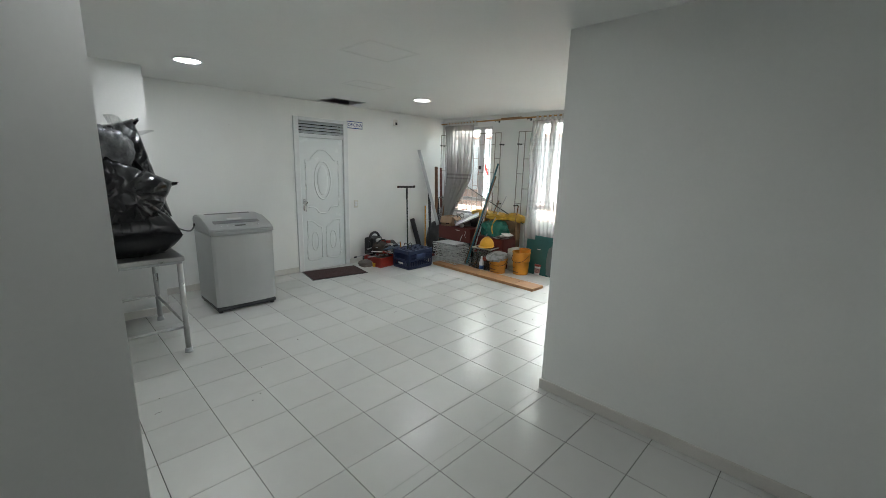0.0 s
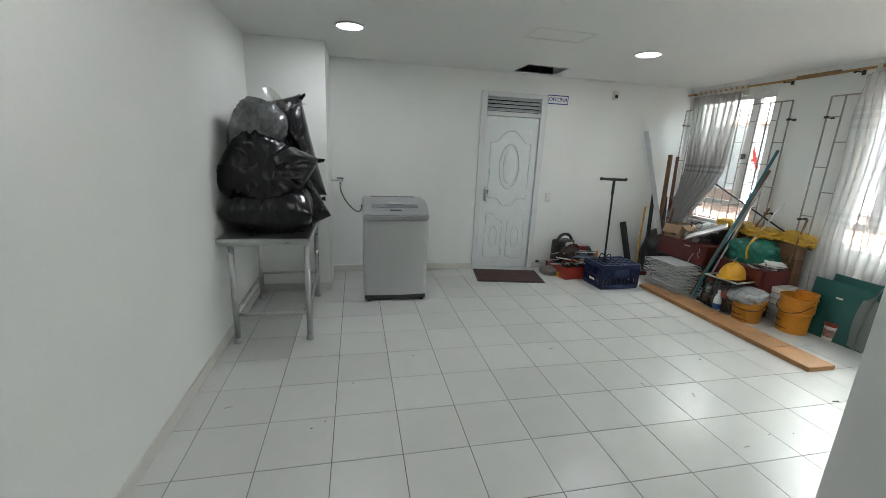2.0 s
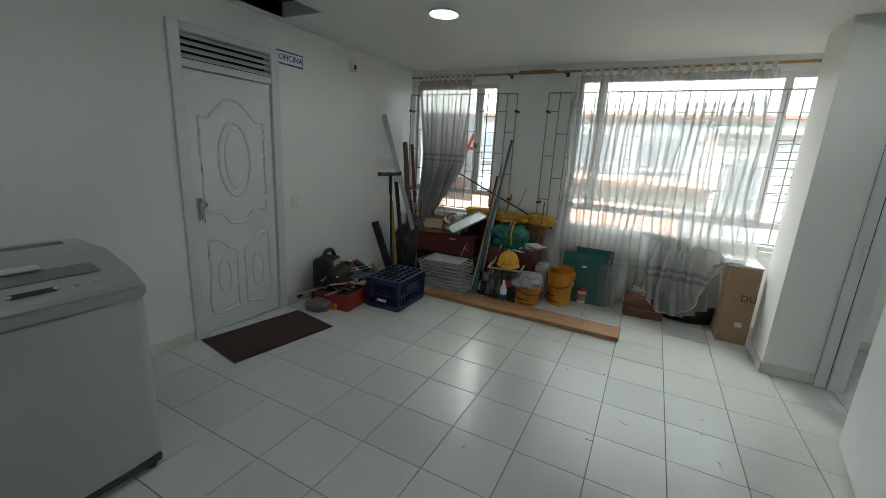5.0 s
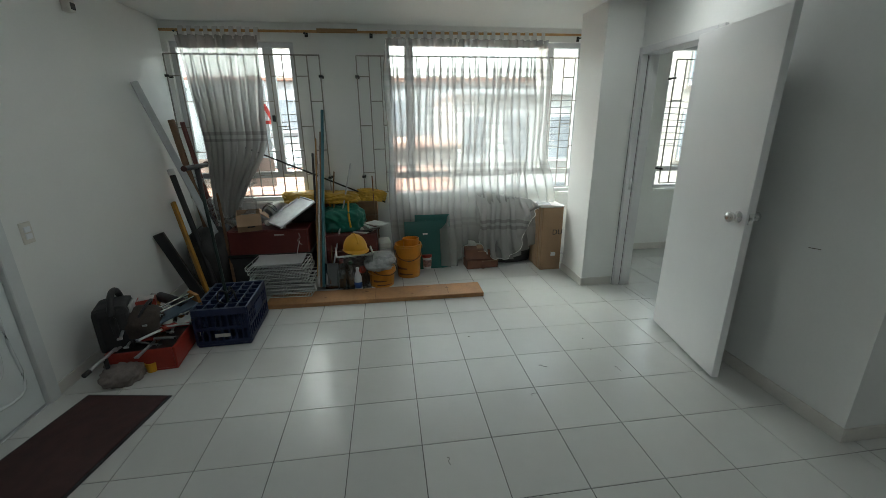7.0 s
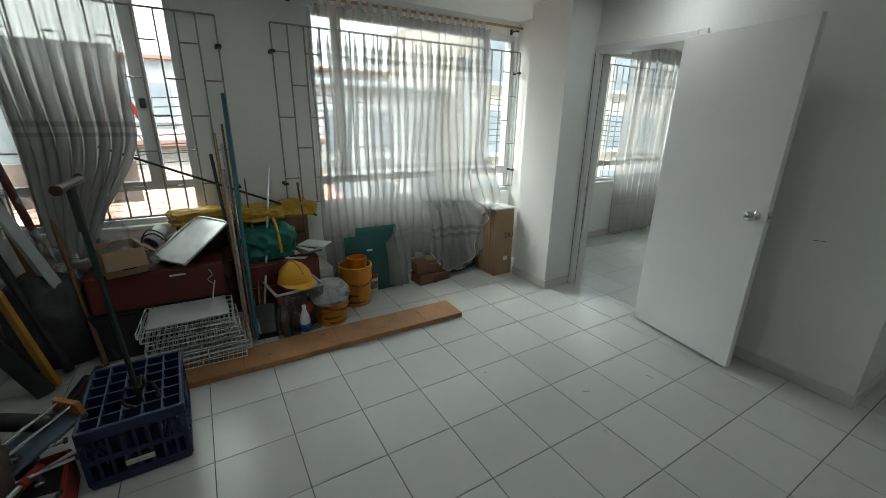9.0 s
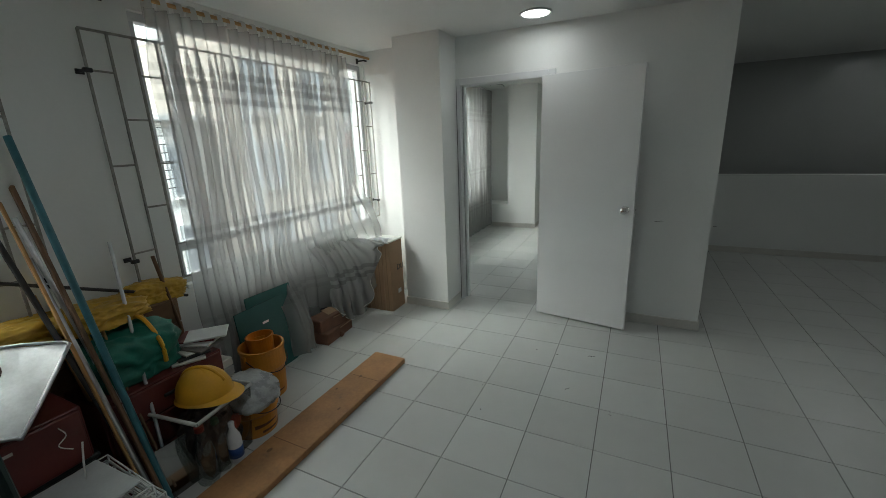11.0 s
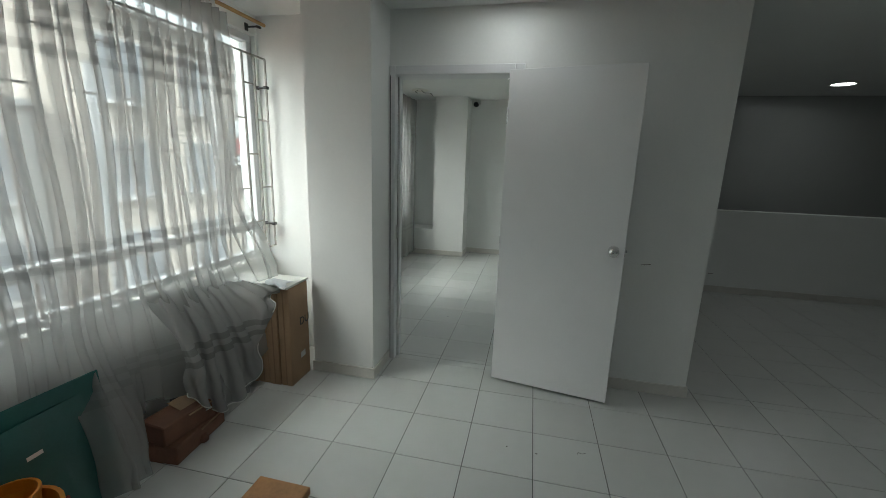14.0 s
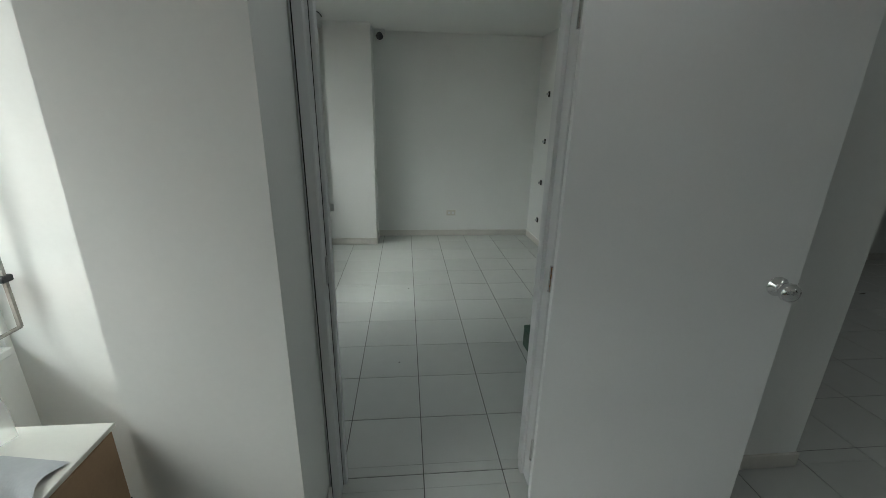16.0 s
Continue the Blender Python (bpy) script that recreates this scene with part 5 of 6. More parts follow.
# wire racks
def wire_rack(z, x, y, turn, deep=0.0):
    t = thing("wire_rack", "white plastic-coated wire shelf lying in a stack", "wire rack", pose(x, y, z, 0, 0, turn), "stack of wire shelves")
    w, d = 0.17, 0.235
    bm = rod((-w, -d, 0), (w, -d, 0), 0.004, seg=6)
    for a, b in (((w, -d), (w, d)), ((w, d), (-w, d)), ((-w, d), (-w, -d))):
        rod((*a, 0), (*b, 0), 0.004, bm, 6)
    for a, b in (((-w, -d), (w, -d)), ((w, -d), (w, d)), ((w, d), (-w, d)), ((-w, d), (-w, -d))):
        rod((*a, 0.030), (*b, 0.030), 0.003, bm, 6)
    for x_, y_ in ((-w, -d), (w, -d), (w, d), (-w, d), (-w, 0), (w, 0), (0, -d), (0, d)):
        rod((x_, y_, 0), (x_, y_, 0.030), 0.0035, bm, 6)
    part("rim", bm, WIRE_WHITE, t)
    for k in range(1, 18):
        yy = -d + 2 * d * k / 18
        part("wire", rod((-w, yy, 0.003), (w, yy, 0.003), 0.002, seg=5), WIRE_WHITE, t)
    return t


for k in range(8):
    wire_rack(0.043 + 0.036 * k, 4.735 + 0.012 * math.sin(k * 2.3), 4.285 + 0.015 * math.cos(k * 1.9) - (0.05 if k < 4 else 0), (k * 5) % 7 - 3)
ps = tagged(obj("plastic_sheet", box((-0.145, -0.205, 0), (0.145, 0.205, 0.008), 0.003), mat("frosted_panel", (0.50, 0.52, 0.52), 0.35, var=0.12, scale=8)), "grey translucent panel lying on the wire shelves", "panel")
ps.matrix_world = pose(4.735, 4.29, 0.328, 0, 0, 2)
hk = tagged(obj("wire_hook", tube([(4.80, 4.16, 0.338), (4.81, 4.15, 0.40), (4.83, 4.13, 0.47)], 0.0035), WIRE_WHITE), "bent white wire hook sticking up", "hook")

# poles leaning by the drawers
leaning("pole", (4.74, 3.945, 0.045), (5.365, 3.90, 1.60), 0.014, TEAL_POLE, "teal painted metal pole leaning on the grille", "pole")
leaning("wooden_stick", (4.77, 4.00, 0.045), (5.365, 3.985, 1.34), 0.012, PINE, "thin pine stick leaning in the pole bundle", "stick", "flat")
leaning("conduit", (4.79, 3.92, 0.045), (5.365, 3.955, 1.27), 0.010, GALV, "thin galvanised tube leaning in the pole bundle", "pipe")
leaning("steel_rod", (4.755, 3.975, 0.045), (5.365, 4.03, 1.20), 0.011, BLACK, "dark steel rod leaning in the pole bundle", "rod")
leaning("wooden_stick", (4.80, 3.89, 0.045), (5.36, 3.84, 1.02), 0.011, BROWN, "short brown stick leaning in the pole bundle", "stick", "flat")
leaning("pole", (4.73, 3.965, 0.045), (5.365, 3.935, 1.40), 0.016, BROWN, "brown wooden pole leaning on the grille", "pole", "flat")
leaning("pole", (4.745, 3.985, 0.045), (5.30, 3.97, 1.10), 0.011, GALV, "steel tube leaning beside the poles", "pole")
leaning("pole", (4.80, 3.90, 0.01), (5.32, 3.67, 1.10), 0.008, GALV, "thin bright aluminium rod leaning on the wall", "rod")
leaning("stick", (4.86, 3.90, 0.01), (5.20, 3.84, 0.78), 0.012, PINE, "thin pine stick leaning on the drawers", "stick", "flat")
leaning("stick", (4.95, 3.96, 0.01), (5.28, 4.00, 0.95), 0.012, PINE, "pine batten leaning on the drawers", "stick", "flat")
leaning("stick", (5.27, 3.46, 0.55), (5.37, 3.47, 0.97), 0.012, BROWN, "short grey-brown stick leaning on the wall", "stick", "flat")
leaning("iron_rod", (5.30, 4.62, 1.27), (5.34, 3.35, 0.70), 0.008, BLACK, "long black iron rod lying across the window", "rod")

gp = thing("glass_plate", "dark tinted glass plate leaning on the poles", "glass plate", pose(4.79, 3.88, 0.001, 0, 14, -4))
part("plate", box((-0.003, -0.10, 0), (0.003, 0.06, 0.24), 0.001), DARK_GLASS, gp)

# bin with helmet, bottles, buckets
bn = thing("plastic_bin", "cloudy clear plastic bin holding odds and ends", "bin", pose(4.86, 3.66, 0, 0, 0, 8))
bm = bmesh.new()
lo = [bm.verts.new((x * 0.12, y * 0.13, 0)) for x, y in ((-1, -1), (1, -1), (1, 1), (-1, 1))]
hi = [bm.verts.new((x * 0.145, y * 0.16, 0.34)) for x, y in ((-1, -1), (1, -1), (1, 1), (-1, 1))]
bm.faces.new(lo[::-1])
for k in range(4):
    bm.faces.new((lo[k], lo[(k + 1) % 4], hi[(k + 1) % 4], hi[k]))
part("bin_wall", bm, SMOKY_BIN, bn)
bm = bmesh.new()
for a, b in (((-1, -1), (1, -1)), ((1, -1), (1, 1)), ((1, 1), (-1, 1)), ((-1, 1), (-1, -1))):
    rod((a[0] * 0.147, a[1] * 0.162, 0.34), (b[0] * 0.147, b[1] * 0.162, 0.34), 0.009, bm)
part("bin_rim", bm, mat("cloudy_rim", (0.40, 0.40, 0.38), 0.4), bn)
part("bin_filling", moved(blob((0.22, 0.24, 0.32), 71, 0.2, 0.2, 9, 4), pose(0, 0, 0.004)), mat("dark_jumble", (0.05, 0.035, 0.03), 0.7, var=0.6, scale=25), bn, "dark jumbled contents")
part("red_cap", rod((-0.10, -0.05, 0.19), (-0.128, -0.06, 0.19), 0.035), RED, bn, "red container inside")


def hard_hat():
    t = thing("hard_hat", "yellow safety helmet resting on the bin", "helmet", pose(4.85, 3.645, 0.355, 0, -4, 200))
    bm = bmesh.new()
    rings = []
    for j in range(11):
        a = math.pi / 2 * j / 10
        r, z = math.cos(a), math.sin(a)
        ring = []
        for k in range(36):
            p = 2 * math.pi * k / 36
            rib = 0.006 * max(0, 1 - abs(math.sin(p)) * 6) + 0.004 * max(0, 1 - abs(abs(math.sin(p)) - 0.35) * 9)
            ring.append(bm.verts.new(((0.135 + rib * z) * r * math.cos(p), (0.108 + rib * z) * r * math.sin(p), 0.135 * z + 0.012 + (rib if j > 6 else 0))))
        rings.append(ring)
    for a, b in zip(rings, rings[1:]):
        for k in range(36):
            bm.faces.new((a[k], a[(k + 1) % 36], b[(k + 1) % 36], b[k]))
    bm.faces.new(rings[-1])
    part("shell", bm, YELLOW, t, smooth=True)
    own = bmesh.new()
    ii, oo = [], []
    for k in range(36):
        p = 2 * math.pi * k / 36
        out = 0.012 + 0.045 * max(0, math.cos(p)) ** 2
        ii.append(own.verts.new((0.134 * math.cos(p), 0.107 * math.sin(p), 0.014)))
        oo.append(own.verts.new(((0.134 + out) * math.cos(p), (0.107 + out * 0.7) * math.sin(p), 0.004 - 0.010 * max(0, math.cos(p)))))
    for k in range(36):
        own.faces.new((ii[k], oo[k], oo[(k + 1) % 36], ii[(k + 1) % 36]))
    part("brim", own, YELLOW, t, smooth=True)
    part("crest", tube([(0.12, 0, 0.075), (0.07, 0, 0.132), (0, 0, 0.152), (-0.07, 0, 0.132), (-0.12, 0, 0.075)], 0.008), YELLOW, t, smooth=True)
    return t


hard_hat()


def bucket(x, y, r, h, turn, label, extra=""):
    t = thing("bucket", label, "bucket", pose(x, y, 0, 0, 0, turn), "yellow plastic buckets")
    k = 0.86
    prof = [(r * k, 0), (r * (k + 0.14 * 0.55), h * 0.55), (r * 1.01, h * 0.60), (r * 1.03, h * 0.62), (r * 1.01, h * 0.66), (r, h * 0.94), (r * 1.05, h * 0.95), (r * 1.05, h), (r * 0.95, h), (r * 0.92, h * 0.6), (r * 0.82, 0.008), (0.001, 0.008)]
    part("pail", lathe(prof, None, 36), BUCKET, t, smooth=False)
    for z0, a0, a1, hh in ((0.30, -1.3, -0.2, 0.10), (0.12, -1.0, 0.3, 0.07)):
        own = sheet(14, 2, lambda u, v: ((r * (k + 0.14 * z0) + 0.0025) * math.cos(a0 + (a1 - a0) * u + math.pi), (r * (k + 0.14 * z0) + 0.0025) * math.sin(a0 + (a1 - a0) * u + math.pi), h * (z0 + hh * (v - 0.5) * (1 - 0.7 * u))))
        part("printed_mark", own, mat("dark_print", (0.12, 0.05, 0.02), 0.5, var=0.3, scale=30), t, "dark printed swoosh")
    for s in (-1, 1):
        part("handle_lug", moved(box((-0.014, -0.008, -0.02), (0.014, 0.008, 0.02), 0.004), pose(0, s * (r * 1.03), h * 0.88)), BUCKET, t)
    part("bail", tube([(0, r * 1.06, h * 0.88), (-r * 0.75, r * 0.8, h * 0.66), (-r * 1.10, 0, h * 0.56), (-r * 0.75, -r * 0.8, h * 0.66), (0, -r * 1.06, h * 0.88)], 0.003), BLACK, t, "thin wire bail")
    return t


bucket(5.05, 3.145, 0.128, 0.335, 0, "stained yellow plastic bucket with a dark print")
bucket(4.845, 3.415, 0.130, 0.225, 35, "low yellow plastic bucket covered with grey film")
inner = thing("small_bucket", "small orange pail nested in the yellow bucket", "bucket", pose(5.085, 3.115, 0.19, 0, 3, 0))
part("pail", lathe([(0.068, 0), (0.080, 0.17), (0.084, 0.172), (0.084, 0.185), (0.076, 0.185), (0.064, 0.006), (0.001, 0.006)], None, 28), mat("orange_pail", (0.55, 0.19, 0.012), 0.4, var=0.15), inner)
fm = thing("plastic_film", "crumpled grey plastic film over the low bucket", "plastic film", pose(4.845, 3.415, 0.205))
part("film", moved(blob((0.27, 0.27, 0.10), 81, 0.22, 0.35, 10, 4), pose(0.0, 0.01, 0, 0, -12, 0)), mat("grey_film", (0.30, 0.31, 0.31), 0.3, var=0.25, scale=16, bump=0.4), fm, smooth=True)


def bottle(x, y, h, r, material, cap, label, wrap=None):
    t = thing("bottle", label, "bottle", pose(x, y, 0), "plastic bottles")
    part("bottle_wall", lathe([(r * 0.9, 0), (r, 0.012), (r, h * 0.55), (r * 0.85, h * 0.68), (r * 0.42, h * 0.86), (r * 0.36, h * 0.93), (r * 0.36, h)], None, 22), material, t, smooth=True)
    if cap:
        part("cap", lathe([(r * 0.42, h * 0.93), (r * 0.42, h * 1.02), (r * 0.36, h * 1.03)], None, 14), cap, t)
    if wrap:
        part("label_band", lathe([(r * 1.015, h * 0.14), (r * 1.015, h * 0.40), (r * 0.99, h * 0.40), (r * 0.99, h * 0.14)], None, 22), wrap, t, "blue paper label", smooth=True)
    return t


bottle(4.725, 3.63, 0.215, 0.034, BOTTLE, SIGN_WHITE, "white plastic bottle with a blue label", LABEL_BLUE)
bottle(4.74, 3.77, 0.29, 0.048, PET, RED, "empty clear plastic bottle with a red cap")
bottle(4.75, 3.69, 0.27, 0.042, PET, mat("green_cap", (0.02, 0.10, 0.04), 0.4), "empty clear plastic bottle with a green cap")
bottle(4.80, 3.735, 0.22, 0.045, PET, RED, "cloudy plastic bottle behind the others")

can = thing("paint_can", "small white paint can with a red lid", "can", pose(5.215, 2.945, 0))
part("can_wall", lathe([(0.050, 0), (0.052, 0.004), (0.052, 0.130), (0.050, 0.134)], None, 26), PAPER, can)
part("can_lid", lathe([(0.055, 0.128), (0.056, 0.150), (0.050, 0.156)], None, 26), RED, can, "red plastic lid")
part("can_label", lathe([(0.0528, 0.03), (0.0528, 0.10), (0.0515, 0.10), (0.0515, 0.03)], None, 26), mat("can_print", (0.30, 0.17, 0.15), 0.5, var=0.6, scale=50), can, "printed label band")

for k, (y, turn, w, h, tilt) in enumerate(((2.96, 2, 0.42, 0.51, 12), (2.88, -3, 0.36, 0.57, 9.5))):
    p = thing("glass_sheet", "dark teal glass sheet leaning against the wall", "glass sheet", pose(5.185 + 0.022 * k, y, 0.001, 0, tilt * 0.45, turn), "leaning teal sheets")
    part("sheet", box((-0.004, -w / 2, 0), (0.004, w / 2, h), 0.001), TEAL, p)
    part("sticker", box((-0.0055, -0.03, h * 0.72), (-0.0038, 0.02, h * 0.75)), PAPER, p, "small white sticker")

# cartons
for k, (x, y, z, s, turn) in enumerate(((5.18, 2.37, 0.0, (0.16, 0.34, 0.095), 5), (5.19, 2.40, 0.097, (0.15, 0.28, 0.105), -6))):
    c = thing("carton", "flattened worn brown carton on the floor", "carton", pose(x, y, z, 0, 0, turn), "low brown cartons")
    part("carton_body", box((-s[0] / 2, -s[1] / 2, 0), (s[0] / 2, s[1] / 2, s[2]), 0.006), BRICK, c)
    part("carton_flap", moved(box((-s[0] / 2, -s[1] / 2, 0), (s[0] / 2, 0.01, 0.003), 0.001), pose(-0.01, 0.0, s[2], 0, -12, 0)), CARD, c, "bent top flap")
knob_ = tagged(obj("scrap_block", lathe([(0.012, 0), (0.024, 0.012), (0.026, 0.03), (0.014, 0.045)], None, 14), BRICK), "small round brown offcut beside the cartons", "offcut")
knob_.matrix_world = pose(5.10, 2.36, 0)
dk2 = thing("dark_bundle", "dark bundle hidden behind the swept curtain", "bundle", pose(5.33, 2.02, 0))
part("bundle_body", blob((0.22, 0.50, 0.44), 91, 0.12, 0.25, 7, 3), BLACK, dk2, smooth=True)
TAPE = mat("tape", (0.24, 0.15, 0.08), 0.4)
for k in range(4):
    c = thing("cardboard_box", "tall flat brown carton printed with dark letters" if k == 0 else "tall flat brown carton standing behind another", "box", pose(4.955 + 0.082 * k, 1.685 + 0.004 * (k % 2), 0, 0, 0, 0), "flat cartons by the pier")
    part("carton_body", box((0, -0.108, 0), (0.079, 0.108, 0.655 - 0.010 * (k % 2)), 0.005), CARD, c)
    part("carton_seam", box((0.036, 0.1075, 0.01), (0.043, 0.1095, 0.64)), TAPE, c, "brown tape seam")
    if k == 0:
        words("DU", 0.075, BLACK, c, pose(-0.0015, -0.055, 0.40, 90, 0, -90), depth=0.0008, label="dark printed letters")
        part("shipping_label", box((-0.002, -0.05, 0.15), (0.0005, 0.0, 0.19)), PAPER, c, "white shipping label")
tb_ = thing("white_board", "white laminated board lying on the cartons", "board", pose(5.175, 1.70, 0.658, 0, 0, 0))
part("board", box((-0.225, -0.13, 0), (0.25, 0.115, 0.014), 0.002), mat("laminate", (0.62, 0.61, 0.57), 0.35, var=0.05), tb_)
part("under_board", box((-0.22, -0.125, -0.002), (0.24, 0.11, -0.0002)), BROWN, tb_)
cl = tagged(obj("cloth", sheet(24, 18, lambda u, v: (4.96 + 0.17 * u + 0.02 * math.sin(5 * v), 1.70 + 0.15 * v - 0.03 * u, 0.676 + 0.010 * (1 + math.sin(9 * u + 4 * v)) * v)), mat("cloth_grey", (0.40, 0.41, 0.43), 0.85, var=0.1)), "pale grey cloth corner lying on the board", "cloth")

# ---- lobby ----
ds = thing("wall_box", "small dark plate high on the stair wall", "plate", pose(-1.43, STAIR_S, 2.10))
part("plate", box((-0.075, 0, -0.04), (0.075, 0.03, 0.04), 0.004), BLACK, ds)
part("marks", box((-0.03, 0.030, -0.01), (0.03, 0.032, 0.01)), PLATE, ds)


def dome(x, y, facing, label):
    t = thing("dome_camera", label, "security camera", pose(x, y, 2.31, 0, 0, facing))
    part("housing", box((-0.06, -0.04, -0.02), (0.06, 0.06, 0.045), 0.015, seg=2), PAPER, t, "white housing")
    own = bmesh.new()
    bmesh.ops.create_uvsphere(own, u_segments=18, v_segments=10, radius=0.042, matrix=Matrix.Translation((0, -0.015, -0.02)))
    part("lens_dome", own, SMOKE, t, "black glossy dome", smooth=True)
    return t


dome(-1.90, -2.0, 180, "white dome camera under the lobby ceiling")
dome(4.46, -2.42, 180, "white dome camera in the ceiling corner")
ic = thing("wall_phone", "small black entry phone on the lobby wall", "entry phone", pose(-2.45, STAIR_S, 0.55))
part("phone_body", box((-0.04, 0, -0.06), (0.04, 0.04, 0.06), 0.008), BLACK, ic)
stp = setting("trim_stair", box((-2.58, LOBBY_S - 0.16, 0.0), (-1.48, LOBBY_S - 0.10, 0.014), 0.004), BLACK, "dark stair nosing strip", "trim")
for k in range(7):
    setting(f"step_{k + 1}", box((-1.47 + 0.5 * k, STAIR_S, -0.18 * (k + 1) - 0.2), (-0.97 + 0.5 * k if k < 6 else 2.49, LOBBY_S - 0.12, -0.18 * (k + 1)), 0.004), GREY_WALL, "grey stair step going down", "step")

# ---- side room ----
so = thing("wall_socket", "white double wall socket low on the wall", "socket", pose(3.615, R2_S, 0.30))
part("plate", box((-0.058, 0, -0.036), (0.058, 0.010, 0.036), 0.004), PLATE, so)
for x in (-0.025, 0.025):
    part("outlet", box((x - 0.014, 0.009, -0.014), (x + 0.014, 0.013, 0.014), 0.002), SIGN_WHITE, so)
for z in (1.725, 1.22, 0.75, 0.30):
    c = thing("shelf_bracket", "small dark metal bracket on the side room wall", "bracket", pose(R2_W, -2.10, z), "wall brackets")
    part("bracket_plate", box((0, -0.02, -0.03), (0.012, 0.02, 0.03), 0.003), BLACK, c)
    part("bracket_lug", box((0.012, -0.006, -0.012), (0.035, 0.006, 0.012), 0.003), GALV, c)
gx = thing("tool_case", "dark green box on the side room floor", "box", pose(3.36, 0.28, 0, 0, 0, 4))
part("case_body", box((-0.07, -0.10, 0), (0.05, 0.10, 0.13), 0.006), mat("case_green", (0.02, 0.055, 0.035), 0.5, var=0.3), gx)
part("case_lid", box((-0.072, -0.102, 0.131), (0.052, 0.102, 0.150), 0.005), mat("case_lid_green", (0.03, 0.08, 0.05), 0.45), gx)
part("case_handle", tube([(-0.01, -0.05, 0.15), (-0.01, -0.04, 0.17), (-0.01, 0.04, 0.17), (-0.01, 0.05, 0.15)], 0.006), BLACK, gx)
wl = thing("hanging_wire", "loose wires where a ceiling lamp is missing", "wires", pose(5.10, -1.58, H))
part("mount_ring", lathe([(0.10, -0.004), (0.115, -0.008), (0.11, -0.002)], None, 24), PLATE, wl)
part("wire", tube([(-0.02, 0, -0.004), (-0.06, 0.02, -0.04), (-0.15, 0.03, -0.05), (-0.19, 0.04, -0.09)], 0.0035), BLACK, wl)
part("wire", tube([(0.03, 0, -0.004), (0.06, 0.03, -0.03), (0.02, 0.05, -0.05)], 0.003), BLACK, wl)

# faint ceiling patches
for x, y, sx, sy, a in ((2.05, 2.55, 0.46, 0.40, 0), (2.75, 3.70, 0.50, 0.30, 0)):
    bm = bmesh.new()
    for lo, hi in (((-sx, -sy, 0), (sx, -sy + 0.05, 0.002)), ((-sx, sy - 0.05, 0), (sx, sy, 0.002)), ((-sx, -sy + 0.05, 0), (-sx + 0.05, sy - 0.05, 0.002)), ((sx - 0.05, -sy + 0.05, 0), (sx, sy - 0.05, 0.002))):
        box(lo, hi, 0.0008, bm)
    bm.transform(pose(x, y, H - 0.0022, 0, 0, a) @ Matrix.Diagonal((0.5, 0.5, 1, 1)))
    setting("trim_patch" + ("" if x < 2.5 else "_2"), bm, mat("filler", (0.70, 0.71, 0.69), 0.75, var=0.04), "faint filled patch outline in the ceiling", "trim")

# small floor flecks and scratches
SCUFF = mat("scuff", (0.11, 0.10, 0.09), 0.8, var=0.3)
for k, (x, y, a) in enumerate(((0.47, 2.70, 20), (2.65, 3.10, 0), (3.05, 2.55, 100), (3.30, 2.40, 60), (3.2, 1.95, 10))):
    f = tagged(obj("fleck", tube([(-0.02, 0, 0.0006), (0, 0.006, 0.0006), (0.016, -0.003, 0.0006), (0.024, 0.010, 0.0006)], 0.0011, seg=5), SCUFF), "tiny dark scrap lying on the tile floor", "scrap")
    f.matrix_world = pose(x, y, 0.0003, 0, 0, a)

# scuffs on the walls and dark grit in the corners of the tiles
for x, y, z, rz, w_, lb in ((2.47, 1.252, 0.84, 0, 0.012, "short dark scuff on the partition"), (2.83, 1.2455, 0.86, 0, 0.03, "faint pencil-like scuff on the partition")):
    o = tagged(obj("scuff_mark", box((-w_, -0.0006, -0.0015), (w_, 0.0006, 0.0015)), SCUFF), lb, "mark")
    o.matrix_world = pose(x, y, z, 0, 6, rz)
o = tagged(obj("nail_hole", lathe([(0.004, 0), (0.004, 0.001), (0.001, 0.0012)], None, 8, pose(0, 0, 0, 90, 0, 0)), SCUFF), "small dark nail hole high on the wall", "nail hole")
o.matrix_world = pose(1.83, Y1 - 0.001, 1.95)
rg_ = random.Random(11)
for k in range(16):
    x, y = ((rg_.uniform(0.4, 1.6), rg_.uniform(1.5, 3.2)) if k < 6 else (rg_.uniform(3.2, 4.4), rg_.uniform(1.7, 3.0)) if k < 11 else (rg_.uniform(2.9, 4.3), rg_.uniform(-2.2, 0.8)))
    o = tagged(obj("grit", lathe([(0.0035, 0), (0.003, 0.002), (0.001, 0.003)], None, 6), SCUFF), "speck of dark grit on the floor tiles", "grit", "specks of grit")
    o.matrix_world = pose(x, y, 0.0004, 0, 0, rg_.uniform(0, 180)) @ Matrix.Diagonal((1.0 + rg_.random() * 1.8, 1.0, 1.0, 1.0))

# ---- across the street ----
BRICKW = mat("far_brick", (0.60, 0.53, 0.46), 0.85, var=0.25, scale=1.5, fine=14)
CREAM = mat("far_render", (0.70, 0.69, 0.67), 0.85, var=0.15, scale=0.8)
SALMON = mat("far_roof", (0.42, 0.23, 0.17), 0.7, var=0.15, scale=2)
PINK = mat("far_red", (0.42, 0.12, 0.11), 0.6, var=0.15, scale=2)
FARGLASS = mat("far_window", (0.32, 0.34, 0.37), 0.15, var=0.3, scale=1)
FARGREY = mat("far_grey", (0.52, 0.53, 0.54), 0.7, var=0.2, scale=1)


